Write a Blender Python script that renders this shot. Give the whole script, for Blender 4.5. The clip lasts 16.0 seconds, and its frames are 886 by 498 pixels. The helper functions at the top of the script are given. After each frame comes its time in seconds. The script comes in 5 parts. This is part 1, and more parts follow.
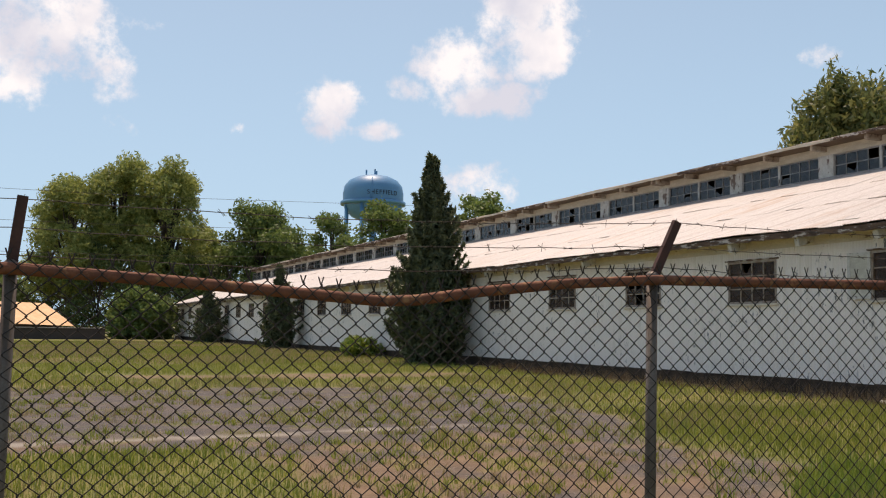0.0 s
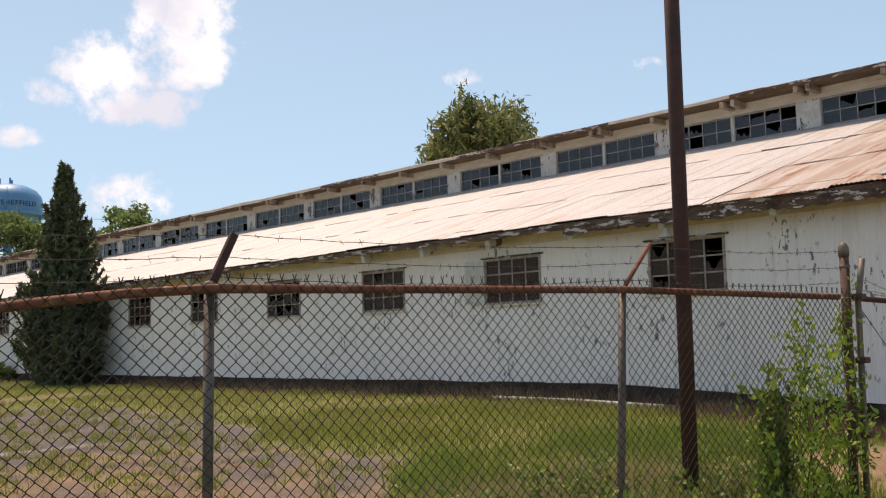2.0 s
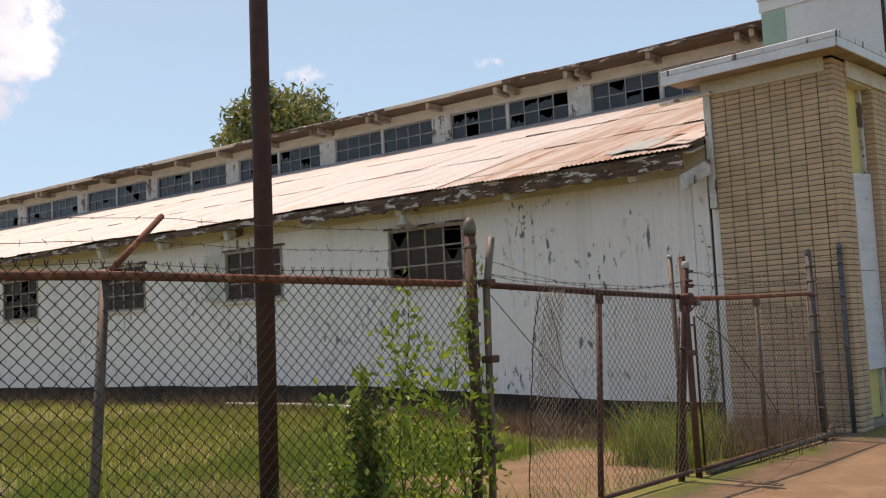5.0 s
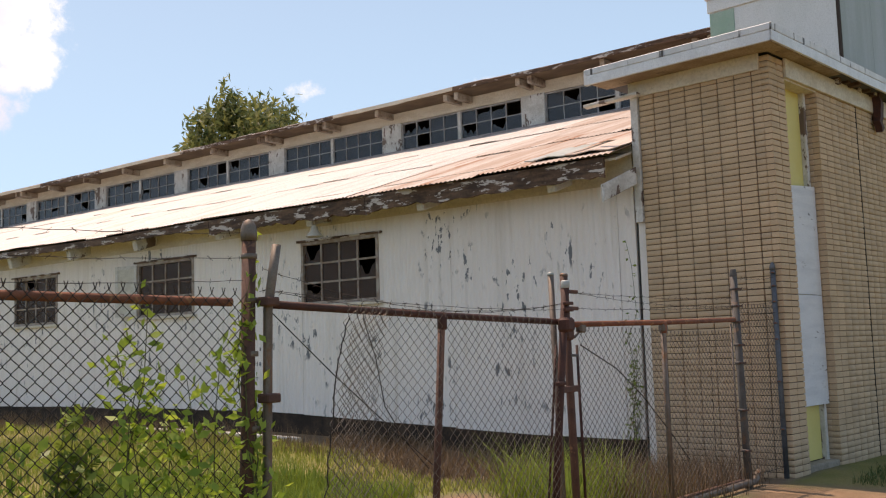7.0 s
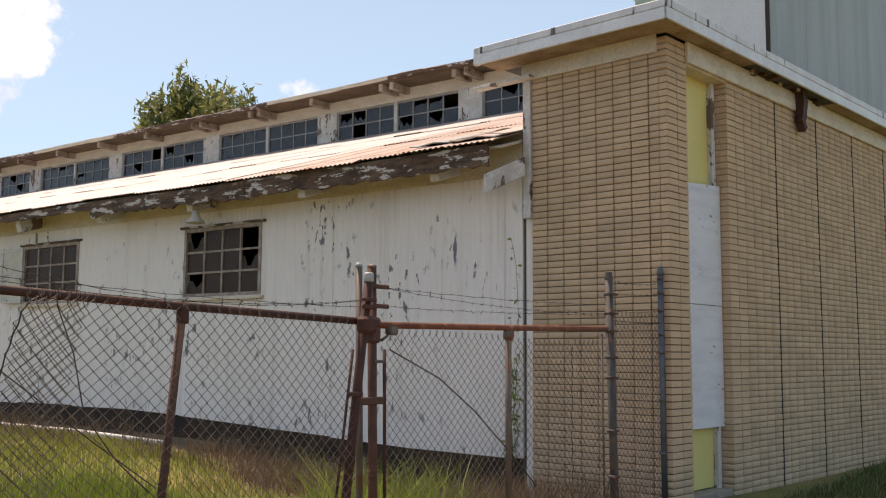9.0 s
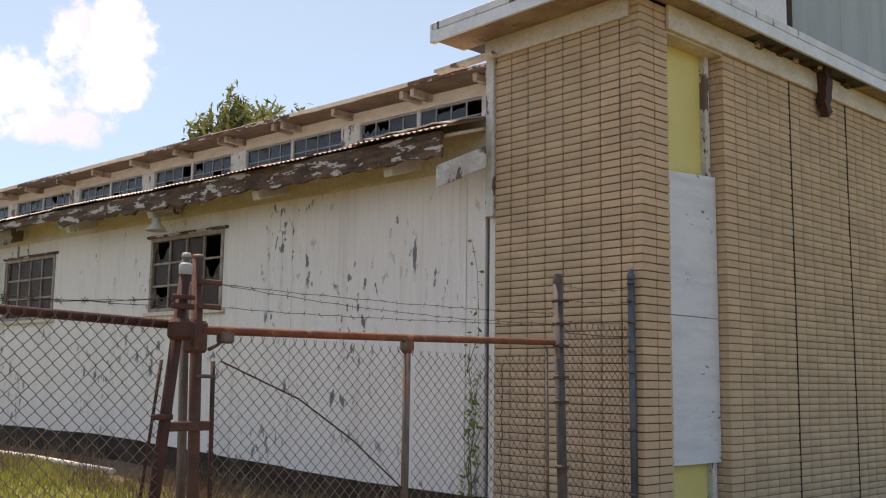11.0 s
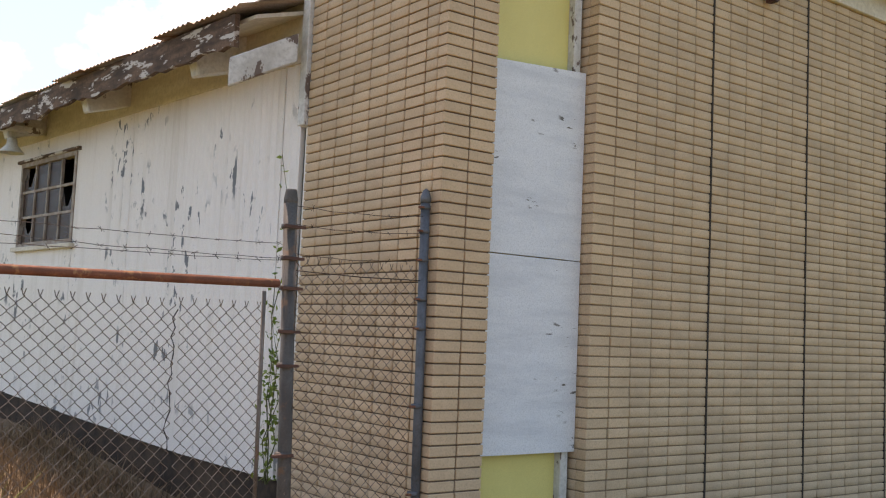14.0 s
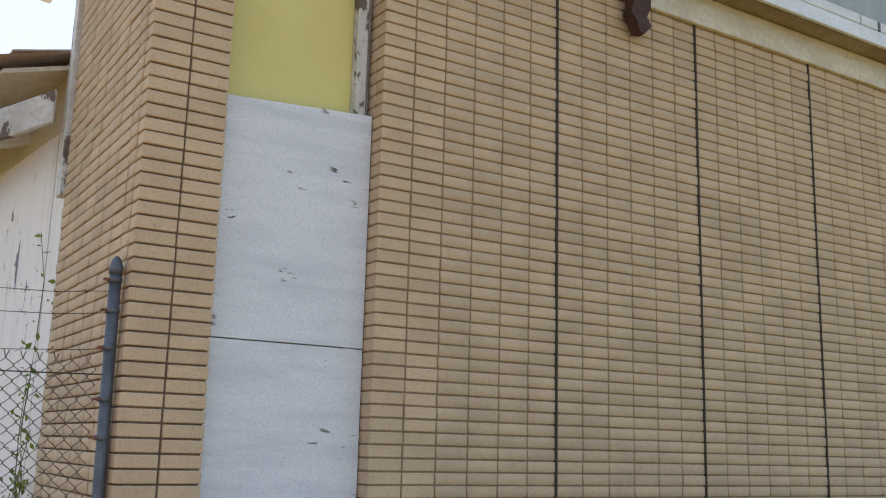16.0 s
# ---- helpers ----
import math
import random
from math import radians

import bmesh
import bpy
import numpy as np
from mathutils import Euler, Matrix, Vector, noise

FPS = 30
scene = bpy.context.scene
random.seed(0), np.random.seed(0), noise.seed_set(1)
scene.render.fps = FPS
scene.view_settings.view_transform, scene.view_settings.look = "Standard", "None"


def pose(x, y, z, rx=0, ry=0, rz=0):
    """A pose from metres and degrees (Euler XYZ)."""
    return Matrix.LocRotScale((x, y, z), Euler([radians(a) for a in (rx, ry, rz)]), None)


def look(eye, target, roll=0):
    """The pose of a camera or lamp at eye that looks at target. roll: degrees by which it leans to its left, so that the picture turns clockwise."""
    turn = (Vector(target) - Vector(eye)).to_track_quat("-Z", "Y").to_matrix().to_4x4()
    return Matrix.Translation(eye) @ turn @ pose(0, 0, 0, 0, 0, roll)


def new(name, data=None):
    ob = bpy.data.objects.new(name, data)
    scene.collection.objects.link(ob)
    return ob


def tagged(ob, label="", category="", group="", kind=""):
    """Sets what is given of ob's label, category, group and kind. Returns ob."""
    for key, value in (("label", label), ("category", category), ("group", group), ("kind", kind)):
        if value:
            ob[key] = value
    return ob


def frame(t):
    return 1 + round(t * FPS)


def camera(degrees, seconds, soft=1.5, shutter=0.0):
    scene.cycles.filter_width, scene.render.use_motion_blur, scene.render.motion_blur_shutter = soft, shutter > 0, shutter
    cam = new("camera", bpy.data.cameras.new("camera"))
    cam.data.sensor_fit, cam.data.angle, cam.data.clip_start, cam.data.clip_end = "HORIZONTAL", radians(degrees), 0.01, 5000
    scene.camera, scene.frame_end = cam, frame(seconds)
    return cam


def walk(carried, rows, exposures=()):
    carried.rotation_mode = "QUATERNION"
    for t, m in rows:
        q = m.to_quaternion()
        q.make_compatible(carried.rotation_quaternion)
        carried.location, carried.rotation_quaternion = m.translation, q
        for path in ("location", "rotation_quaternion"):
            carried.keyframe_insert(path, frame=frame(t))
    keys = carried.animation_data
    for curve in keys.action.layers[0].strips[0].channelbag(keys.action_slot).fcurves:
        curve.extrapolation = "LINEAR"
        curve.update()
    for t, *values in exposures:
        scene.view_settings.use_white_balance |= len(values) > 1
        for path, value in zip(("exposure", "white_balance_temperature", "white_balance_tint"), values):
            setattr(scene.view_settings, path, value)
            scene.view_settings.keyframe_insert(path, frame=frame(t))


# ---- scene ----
cam = camera(48.2, 16.0, soft=1.15)
PATH = [
    (0, (0.209, 0.575, 1.511), (1.007, 2.401, 1.674), 0.8),
    (0.5, (0.105, 0.301, 1.496), (1.056, 2.054, 1.651), -0.5),
    (1, (0.136, 0.192, 1.495), (1.195, 1.886, 1.599), -0.9),
    (1.5, (0.218, 0.133, 1.463), (1.434, 1.719, 1.547), -2.5),
    (2, (0.447, 0.081, 1.474), (1.812, 1.531, 1.658), -1.5),
    (2.5, (0.769, 0.065, 1.458), (2.216, 1.437, 1.608), -4.1),
    (3, (1.115, -0.011, 1.485), (2.609, 1.313, 1.604), -2.6),
    (3.5, (1.587, 0.018, 1.433), (3.147, 1.264, 1.563), -1.6),
    (4, (2.006, -0.023, 1.475), (3.562, 1.222, 1.644), -4.1),
    (4.2, (2.197, -0.076, 1.469), (3.759, 1.16, 1.65), -3.9),
    (6.3, (4.171, -0.324, 1.364), (5.766, 0.874, 1.516), 0.3),
    (6.5, (4.343, -0.314, 1.432), (5.942, 0.871, 1.628), 0.6),
    (7, (4.833, -0.364, 1.453), (6.411, 0.848, 1.656), -1.8),
    (7.5, (5.242, -0.451, 1.424), (6.82, 0.757, 1.649), -1.5),
    (8, (5.714, -0.489, 1.481), (7.327, 0.65, 1.799), -1.3),
    (8.5, (6.152, -0.593, 1.451), (7.782, 0.525, 1.758), -1.4),
    (9, (6.553, -0.717, 1.435), (8.145, 0.475, 1.645), 0.4),
    (9.2, (6.753, -0.739, 1.427), (8.332, 0.477, 1.594), 0.4),
    (11.3, (8.784, -0.857, 1.376), (10.249, 0.478, 1.648), 0.6),
    (11.5, (8.971, -0.871, 1.398), (10.427, 0.474, 1.667), 0.3),
    (12, (9.48, -0.944, 1.431), (10.882, 0.463, 1.665), 0.9),
    (12.5, (9.974, -0.967, 1.436), (11.371, 0.442, 1.689), 0.9),
    (13, (10.492, -1.027, 1.422), (11.85, 0.418, 1.679), 0.7),
    (13.5, (11.046, -1.08, 1.432), (12.418, 0.372, 1.515), 1.7),
    (14, (11.602, -1.059, 1.446), (12.944, 0.415, 1.613), 2.5),
    (14.5, (12.185, -1.075, 1.452), (13.439, 0.462, 1.709), 0.2),
    (15, (12.7, -1.082, 1.487), (13.968, 0.431, 1.803), 1.8),
    (15.5, (13.252, -0.98, 1.449), (14.548, 0.489, 1.85), 0.7),
    (16, (13.845, -1.155, 1.458), (15.051, 0.391, 1.851), 1.5),
]
walk(cam, [(t, look(eye, target, roll)) for t, eye, target, roll in PATH], exposures=[(0.0, -0.13, 8050, 23), (1.0, 0.03, 8100, 24), (2.0, 0.05, 8150, 24), (4.0, 0.01, 8190, 25), (7.0, 0.21, 8250, 26), (9.0, 0.26, 8450, 27), (12.5, 0.32, 8450, 29), (13.0, 0.3, 8450, 29), (13.5, 0.6, 8383, 28), (14.0, 0.79, 8350, 28), (14.5, 0.77, 8450, 31), (15.0, 0.62, 8300, 29), (15.5, 0.8, 8350, 29), (16.0, 0.92, 8150, 27)])

# ---- sky, sun ----
SUN_AZ, SUN_EL = 9.0, 68.0
world = bpy.data.worlds.new("sky")
scene.world = world
world.use_nodes = True


def clouds_and_sky():
    nt = world.node_tree
    nt.nodes.clear()
    N, L = nt.nodes.new, nt.links.new

    def math_node(op, a, b=None):
        n = N("ShaderNodeMath")
        n.operation = op
        for i, v in enumerate((a, b)):
            if v is None:
                continue
            if isinstance(v, (int, float)):
                n.inputs[i].default_value = v
            else:
                L(v, n.inputs[i])
        return n.outputs[0]

    tc = N("ShaderNodeTexCoord")
    sep = N("ShaderNodeSeparateXYZ")
    L(tc.outputs["Generated"], sep.inputs[0])
    az = math_node("ARCTAN2", sep.outputs[0], sep.outputs[1])
    el = math_node("ARCSINE", sep.outputs[2])
    sky = N("ShaderNodeTexSky")
    sky.sky_type, sky.sun_disc = "NISHITA", False
    sky.sun_elevation, sky.sun_rotation = radians(SUN_EL), radians(SUN_AZ)
    sky.air_density, sky.dust_density, sky.ozone_density = 1.0, 1.6, 1.0
    big = N("ShaderNodeTexNoise")
    big.inputs["Scale"].default_value, big.inputs["Detail"].default_value = 17.0, 12.0
    big.inputs["Roughness"].default_value = 0.63
    L(tc.outputs["Generated"], big.inputs["Vector"])
    wob = math_node("MULTIPLY", math_node("SUBTRACT", big.outputs["Fac"], 0.5), 6.6)
    total = None
    # azimuth, elevation, half width, half height, weight
    for a, e, w, h, k in ((0.4, 15.0, 5.2, 3.2, 1.0), (4.2, 13.6, 1.9, 1.5, 0.9), (17.2, 12.5, 2.2, 1.6, 1.1), (19.1, 11.5, 1.7, 0.7, 0.7),
                          (28.3, 17.6, 3.6, 2.7, 1.2), (24.7, 15.4, 2.7, 1.9, 1.1), (26.0, 13.2, 2.6, 1.0, 1.0), (21.0, 13.7, 1.5, 0.7, 0.9), (25.7, 8.6, 1.9, 0.9, 0.35),
                          (5.2, 11.0, 0.9, 0.5, 0.5), (11.3, 11.1, 0.6, 0.45, 0.6), (44.8, 15.0, 1.0, 0.5, 0.6), (55.7, 15.3, 1.0, 0.4, 0.6),
                          # the last three are out of view; -75 is enlarged to brighten west-facing walls
                          (-30, 25, 14, 5, 0.9), (-75, 24, 22, 9, 1.0), (75, 45, 12, 5, 0.7)):
        da = math_node("DIVIDE", math_node("SUBTRACT", az, radians(a) if a < 180 else radians(a - 360)), radians(w))
        de = math_node("DIVIDE", math_node("SUBTRACT", el, radians(e)), radians(h))
        r2 = math_node("ADD", math_node("POWER", math_node("ABSOLUTE", da), 2.0), math_node("POWER", math_node("ABSOLUTE", de), 2.0))
        v = math_node("MULTIPLY", math_node("SUBTRACT", 1.0, r2), k)
        total = v if total is None else math_node("MAXIMUM", total, v)
    dens = math_node("ADD", math_node("MAXIMUM", total, -2.5), wob)
    ramp = N("ShaderNodeMapRange")
    ramp.interpolation_type = "SMOOTHSTEP"
    ramp.inputs["From Min"].default_value, ramp.inputs["From Max"].default_value = -0.35, 0.95
    L(dens, ramp.inputs["Value"])
    # grey undersides where the cloud is thick
    fine = N("ShaderNodeTexNoise")
    fine.inputs["Scale"].default_value, fine.inputs["Detail"].default_value = 12.0, 9.0
    mp = N("ShaderNodeMapping")
    mp.inputs["Location"].default_value = (0.3, 0.1, 0.06)
    L(tc.outputs["Generated"], mp.inputs["Vector"])
    L(mp.outputs[0], fine.inputs["Vector"])
    cr = N("ShaderNodeMix")
    cr.data_type = "RGBA"
    cr.inputs["A"].default_value, cr.inputs["B"].default_value = (8.5, 9.6, 10.7, 1), (5.8, 7.0, 8.8, 1)
    shade = N("ShaderNodeMapRange")
    shade.inputs["From Min"].default_value, shade.inputs["From Max"].default_value = 0.40, 0.60
    L(fine.outputs["Fac"], shade.inputs["Value"])
    L(shade.outputs[0], cr.inputs["Factor"])
    # thin summer haze that whitens the sky near the horizon
    haze = N("ShaderNodeMapRange")
    haze.inputs["From Min"].default_value, haze.inputs["From Max"].default_value = 0.0, 0.6
    haze.inputs["To Min"].default_value, haze.inputs["To Max"].default_value = 0.8, 0.2
    L(sep.outputs[2], haze.inputs["Value"])
    hz = N("ShaderNodeMix")
    hz.data_type = "RGBA"
    hz.inputs["B"].default_value = (3.6, 7.25, 10.9, 1)
    L(haze.outputs[0], hz.inputs["Factor"])
    L(sky.outputs[0], hz.inputs["A"])
    mix = N("ShaderNodeMix")
    mix.data_type = "RGBA"
    L(ramp.outputs[0], mix.inputs["Factor"])
    L(hz.outputs["Result"], mix.inputs["A"])
    L(cr.outputs["Result"], mix.inputs["B"])
    bg = N("ShaderNodeBackground")
    bg.inputs["Strength"].default_value = 0.115
    L(mix.outputs["Result"], bg.inputs["Color"])
    out = N("ShaderNodeOutputWorld")
    L(bg.outputs[0], out.inputs[0])


clouds_and_sky()
sun = new("sun", bpy.data.lights.new("sun", "SUN"))
sun.data.energy, sun.data.angle, sun.data.color = 3.9, radians(0.53), (1.0, 0.945, 0.85)
ce = math.cos(radians(SUN_EL))
sun_way = Vector((math.sin(radians(SUN_AZ)) * ce, math.cos(radians(SUN_AZ)) * ce, math.sin(radians(SUN_EL))))
sun.matrix_world = look(sun_way * 60, (0, 0, 0))

# ---- materials ----
MATS = {}


def material(name, color, color2=None, rough=0.7, metal=0.0, scale=6.0, stretch=(1, 1, 1), bump=0.2, bump_scale=60.0, bump_dist=0.004,
             spot_mask=None, spot_color=None, spot_scale=4.0, spot_cut=0.62, spot_stretch=(1, 1, 1), vary=0.0, spot_soft=0.05, contrast=(0.35, 0.65), island=False):
    """Two-tone noise for stains, a finer noise for grain and relief, and sharp-edged spots of wear."""
    m = bpy.data.materials.new(name)
    m.use_nodes = True
    nt = m.node_tree
    N, L = nt.nodes.new, nt.links.new
    b = nt.nodes["Principled BSDF"]
    b.inputs["Roughness"].default_value, b.inputs["Metallic"].default_value = rough, metal
    geo = N("ShaderNodeNewGeometry")

    def noise_at(sc, st, detail=6.0, rgh=0.6):
        mp = N("ShaderNodeMapping")
        mp.inputs["Scale"].default_value = st
        L(geo.outputs["Position"], mp.inputs["Vector"])
        n = N("ShaderNodeTexNoise")
        n.inputs["Scale"].default_value, n.inputs["Detail"].default_value, n.inputs["Roughness"].default_value = sc, detail, rgh
        L(mp.outputs[0], n.inputs["Vector"])
        return n.outputs["Fac"]

    def ranged(v, lo, hi):
        r = N("ShaderNodeMapRange")
        r.interpolation_type = "SMOOTHSTEP"
        r.inputs["From Min"].default_value, r.inputs["From Max"].default_value = lo, hi
        L(v, r.inputs["Value"])
        return r.outputs[0]

    def mixed(f, a, c):
        x = N("ShaderNodeMix")
        x.data_type = "RGBA"
        L(f, x.inputs["Factor"])
        for key, v in (("A", a), ("B", c)):
            if isinstance(v, tuple):
                x.inputs[key].default_value = (*v, 1)
            else:
                L(v, x.inputs[key])
        return x.outputs["Result"]

    color2 = color2 or tuple(c * 0.8 for c in color)
    col = mixed(ranged(noise_at(scale, stretch), *contrast), color, color2)
    grain = noise_at(bump_scale, (1, 1, 1), 4.0)
    col = mixed(ranged(grain, 0.2, 0.9), col, mixed(ranged(grain, 0.0, 1.0), col, tuple(c * 0.72 for c in color2)))
    if spot_color:
        sp = ranged(noise_at(spot_scale, spot_stretch, 5.0, 0.65), spot_cut, spot_cut + spot_soft)
        if spot_mask:
            # wear gathers in patches
            both = N("ShaderNodeMath")
            both.operation = "MULTIPLY"
            L(sp, both.inputs[0])
            L(ranged(noise_at(spot_mask[0], (1, 1, 1), 3.0), spot_mask[1], spot_mask[2]), both.inputs[1])
            sp = both.outputs[0]
        col = mixed(sp, col, spot_color)
    if vary:
        info = N("ShaderNodeObjectInfo")
        src = geo.outputs["Random Per Island"] if island else info.outputs["Random"]
        hsv = N("ShaderNodeHueSaturation")
        vr = N("ShaderNodeMapRange")
        vr.inputs["To Min"].default_value, vr.inputs["To Max"].default_value = 1 - vary, 1 + vary
        L(src, vr.inputs["Value"])
        L(vr.outputs[0], hsv.inputs["Value"])
        L(col, hsv.inputs["Color"])
        col = hsv.outputs["Color"]
    L(col, b.inputs["Base Color"])
    if bump:
        bp = N("ShaderNodeBump")
        bp.inputs["Strength"].default_value, bp.inputs["Distance"].default_value = bump, bump_dist
        L(grain, bp.inputs["Height"])
        L(bp.outputs[0], b.inputs["Normal"])
    MATS[name] = m
    return m


white_metal = material("white_painted_siding", (0.87, 0.815, 0.775), (0.72, 0.66, 0.60), rough=0.6, scale=2.0, stretch=(1, 3.5, 0.22), bump=0.1, bump_scale=180, contrast=(0.48, 0.75),
                       spot_color=(0.15, 0.16, 0.17), spot_scale=6.5, spot_cut=0.585, spot_stretch=(1, 1.7, 0.72), spot_soft=0.02, spot_mask=(0.95, 0.52, 0.61))
cream = material("cream_painted_wood", (0.70, 0.64, 0.54), (0.58, 0.51, 0.41), scale=4, stretch=(1, 0.5, 2), bump=0.3, bump_scale=30,
                 spot_color=(0.22, 0.15, 0.09), spot_scale=3.5, spot_cut=0.66, spot_stretch=(1, 0.6, 2), spot_soft=0.06)
stained_soffit = material("stained_soffit", (0.42, 0.33, 0.23), (0.26, 0.18, 0.11), scale=2.5, stretch=(1, 1, 1), bump=0.3, bump_scale=40, rough=0.85,
                          spot_color=(0.12, 0.075, 0.045), spot_scale=2.8, spot_cut=0.58, spot_soft=0.15)
white_wood = material("flaking_white_paint", (0.68, 0.67, 0.64), (0.52, 0.50, 0.46), scale=5, bump=0.4, bump_scale=35,
                      spot_color=(0.15, 0.105, 0.085), spot_scale=4.5, spot_cut=0.56, spot_stretch=(1, 1, 0.5), spot_soft=0.03)
stained_wood = material("stained_cream_timber", (0.50, 0.43, 0.35), (0.30, 0.22, 0.16), scale=3, bump=0.4, bump_scale=30,
                        spot_color=(0.16, 0.10, 0.07), spot_scale=3.0, spot_cut=0.54, spot_soft=0.08)
rotten = material("rotten_grey_board", (0.17, 0.098, 0.062), (0.06, 0.035, 0.024), scale=7, stretch=(1, 0.4, 2), bump=0.6, bump_scale=28, rough=0.9,
                  spot_color=(0.50, 0.45, 0.41), spot_scale=6.5, spot_cut=0.55, spot_stretch=(1, 0.5, 2), spot_soft=0.03)
dark_soffit = material("brown_soffit_board", (0.20, 0.135, 0.08), (0.12, 0.08, 0.05), scale=4, stretch=(1, 0.4, 1), bump=0.3, rough=0.85)
foundation_mat = material("dark_foundation_concrete", (0.085, 0.053, 0.033), (0.03, 0.02, 0.014), scale=3, bump=0.6, bump_scale=25, bump_dist=0.01, rough=0.95)
brick_mat = material("buff_brick", (0.62, 0.44, 0.285), (0.54, 0.38, 0.245), scale=3, bump=0.25, bump_scale=90, bump_dist=0.002, rough=0.85, vary=0.07, island=False,
                     spot_color=(0.40, 0.29, 0.185), spot_scale=22, spot_cut=0.66, spot_soft=0.06)
brick_rest = material("buff_brick_joined", (0.60, 0.425, 0.275), (0.51, 0.365, 0.24), scale=3, bump=0.25, bump_scale=90, bump_dist=0.002, rough=0.85, vary=0.07, island=True,
                      spot_color=(0.40, 0.29, 0.185), spot_scale=22, spot_cut=0.66, spot_soft=0.06)
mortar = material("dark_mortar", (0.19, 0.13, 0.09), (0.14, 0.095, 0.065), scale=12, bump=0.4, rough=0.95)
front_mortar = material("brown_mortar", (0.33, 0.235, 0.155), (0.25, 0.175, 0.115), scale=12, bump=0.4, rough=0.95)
seam_mat = material("black_joint_filler", (0.05, 0.035, 0.026), rough=0.9)
yellow = material("yellow_painted_panel", (0.76, 0.65, 0.23), (0.70, 0.59, 0.20), scale=1.5, bump=0.1, bump_scale=220, rough=0.5)
board_mat = material("white_painted_plywood", (0.73, 0.745, 0.775), (0.60, 0.62, 0.66), scale=3.2, stretch=(0.6, 1, 3.5), bump=0.3, bump_scale=110, rough=0.65, contrast=(0.38, 0.72),
                     spot_color=(0.12, 0.11, 0.10), spot_scale=15, spot_cut=0.60, spot_stretch=(0.5, 1, 2.0), spot_soft=0.015, spot_mask=(2.2, 0.54, 0.60))
grey_frame = material("bare_grey_wood", (0.36, 0.33, 0.30), (0.22, 0.19, 0.17), scale=8, stretch=(2, 2, 0.4), bump=0.5, rough=0.9)
fascia_metal = material("white_metal_fascia", (0.76, 0.77, 0.78), (0.64, 0.65, 0.66), scale=4, stretch=(1, 1, 1), rough=0.45, metal=0.1, bump=0.1,
                        spot_color=(0.10, 0.09, 0.085), spot_scale=4.5, spot_cut=0.70, spot_stretch=(3, 3, 0.5))
stained_fascia = material("drip_stained_fascia", (0.74, 0.75, 0.76), (0.60, 0.61, 0.62), scale=4, rough=0.5, bump=0.1, bump_scale=150,
                          spot_color=(0.07, 0.065, 0.06), spot_scale=2.2, spot_cut=0.585, spot_stretch=(4, 4, 0.5), spot_soft=0.08)
grey_sheet = material("grey_weathered_sheet", (0.41, 0.43, 0.42), (0.32, 0.35, 0.32), scale=0.9, stretch=(3, 3, 0.35), rough=0.55, metal=0.1, bump=0.1,
                      spot_color=(0.24, 0.27, 0.21), spot_scale=1.6, spot_cut=0.6, spot_stretch=(2.5, 2.5, 0.4), spot_soft=0.2)
white_sheet = material("white_wall_sheet", (0.70, 0.72, 0.71), (0.62, 0.65, 0.63), scale=1.4, stretch=(1, 1, 0.4), rough=0.5, bump=0.1)
green_sheet = material("faded_green_sheet", (0.26, 0.42, 0.32), (0.33, 0.46, 0.38), scale=3, rough=0.55, bump=0.15)
rust_pipe = material("rusted_pipe", (0.27, 0.095, 0.05), (0.17, 0.06, 0.035), scale=9, rough=0.8, metal=0.15, bump=0.5, bump_scale=120, bump_dist=0.002,
                     spot_color=(0.34, 0.17, 0.08), spot_scale=14, spot_cut=0.56, spot_soft=0.1)
dark_rust = material("dark_red_rust", (0.095, 0.034, 0.024), (0.055, 0.022, 0.017), scale=7, rough=0.75, metal=0.1, bump=0.4, bump_scale=100, bump_dist=0.002)
grey_pipe = material("galvanised_pipe", (0.23, 0.19, 0.16), (0.13, 0.10, 0.08), scale=8, stretch=(1, 1, 0.4), rough=0.6, metal=0.45, bump=0.3, bump_scale=110, bump_dist=0.001,
                     spot_color=(0.20, 0.10, 0.055), spot_scale=7, spot_cut=0.56, spot_stretch=(1, 1, 0.4), spot_soft=0.1)
blue_grey_pipe = material("blue_grey_post", (0.14, 0.155, 0.18), (0.09, 0.10, 0.11), scale=10, rough=0.6, metal=0.4, bump=0.3, bump_scale=100, bump_dist=0.001)
brown_rust = material("brown_rust", (0.13, 0.06, 0.04), (0.085, 0.04, 0.03), scale=9, rough=0.8, metal=0.1, bump=0.4, bump_scale=110, bump_dist=0.002,
                      spot_color=(0.24, 0.12, 0.065), spot_scale=12, spot_cut=0.6, spot_soft=0.1)
dark_steel = material("dark_weathered_steel", (0.13, 0.12, 0.11), (0.075, 0.065, 0.06), scale=9, stretch=(1, 1, 0.4), rough=0.7, metal=0.2, bump=0.4, bump_scale=100, bump_dist=0.002,
                      spot_color=(0.17, 0.10, 0.065), spot_scale=8, spot_cut=0.58, spot_soft=0.1)
wire_mat = material("rusty_wire", (0.045, 0.028, 0.022), (0.025, 0.018, 0.015), scale=15, rough=0.8, metal=0.0, bump=0.0)
wire_light = material("galvanised_wire", (0.25, 0.205, 0.17), (0.12, 0.085, 0.065), scale=12, rough=0.45, metal=0.45, bump=0.0)
sash_mat = material("rusty_steel_sash", (0.42, 0.38, 0.34), (0.27, 0.20, 0.16), scale=8, rough=0.8, bump=0.4)
clere_sash = material("grey_steel_sash", (0.42, 0.42, 0.42), (0.30, 0.29, 0.28), scale=6, rough=0.7, bump=0.2)
sill_mat = material("faded_mauve_sill", (0.40, 0.34, 0.34), (0.30, 0.25, 0.25), scale=5, rough=0.8, bump=0.3)
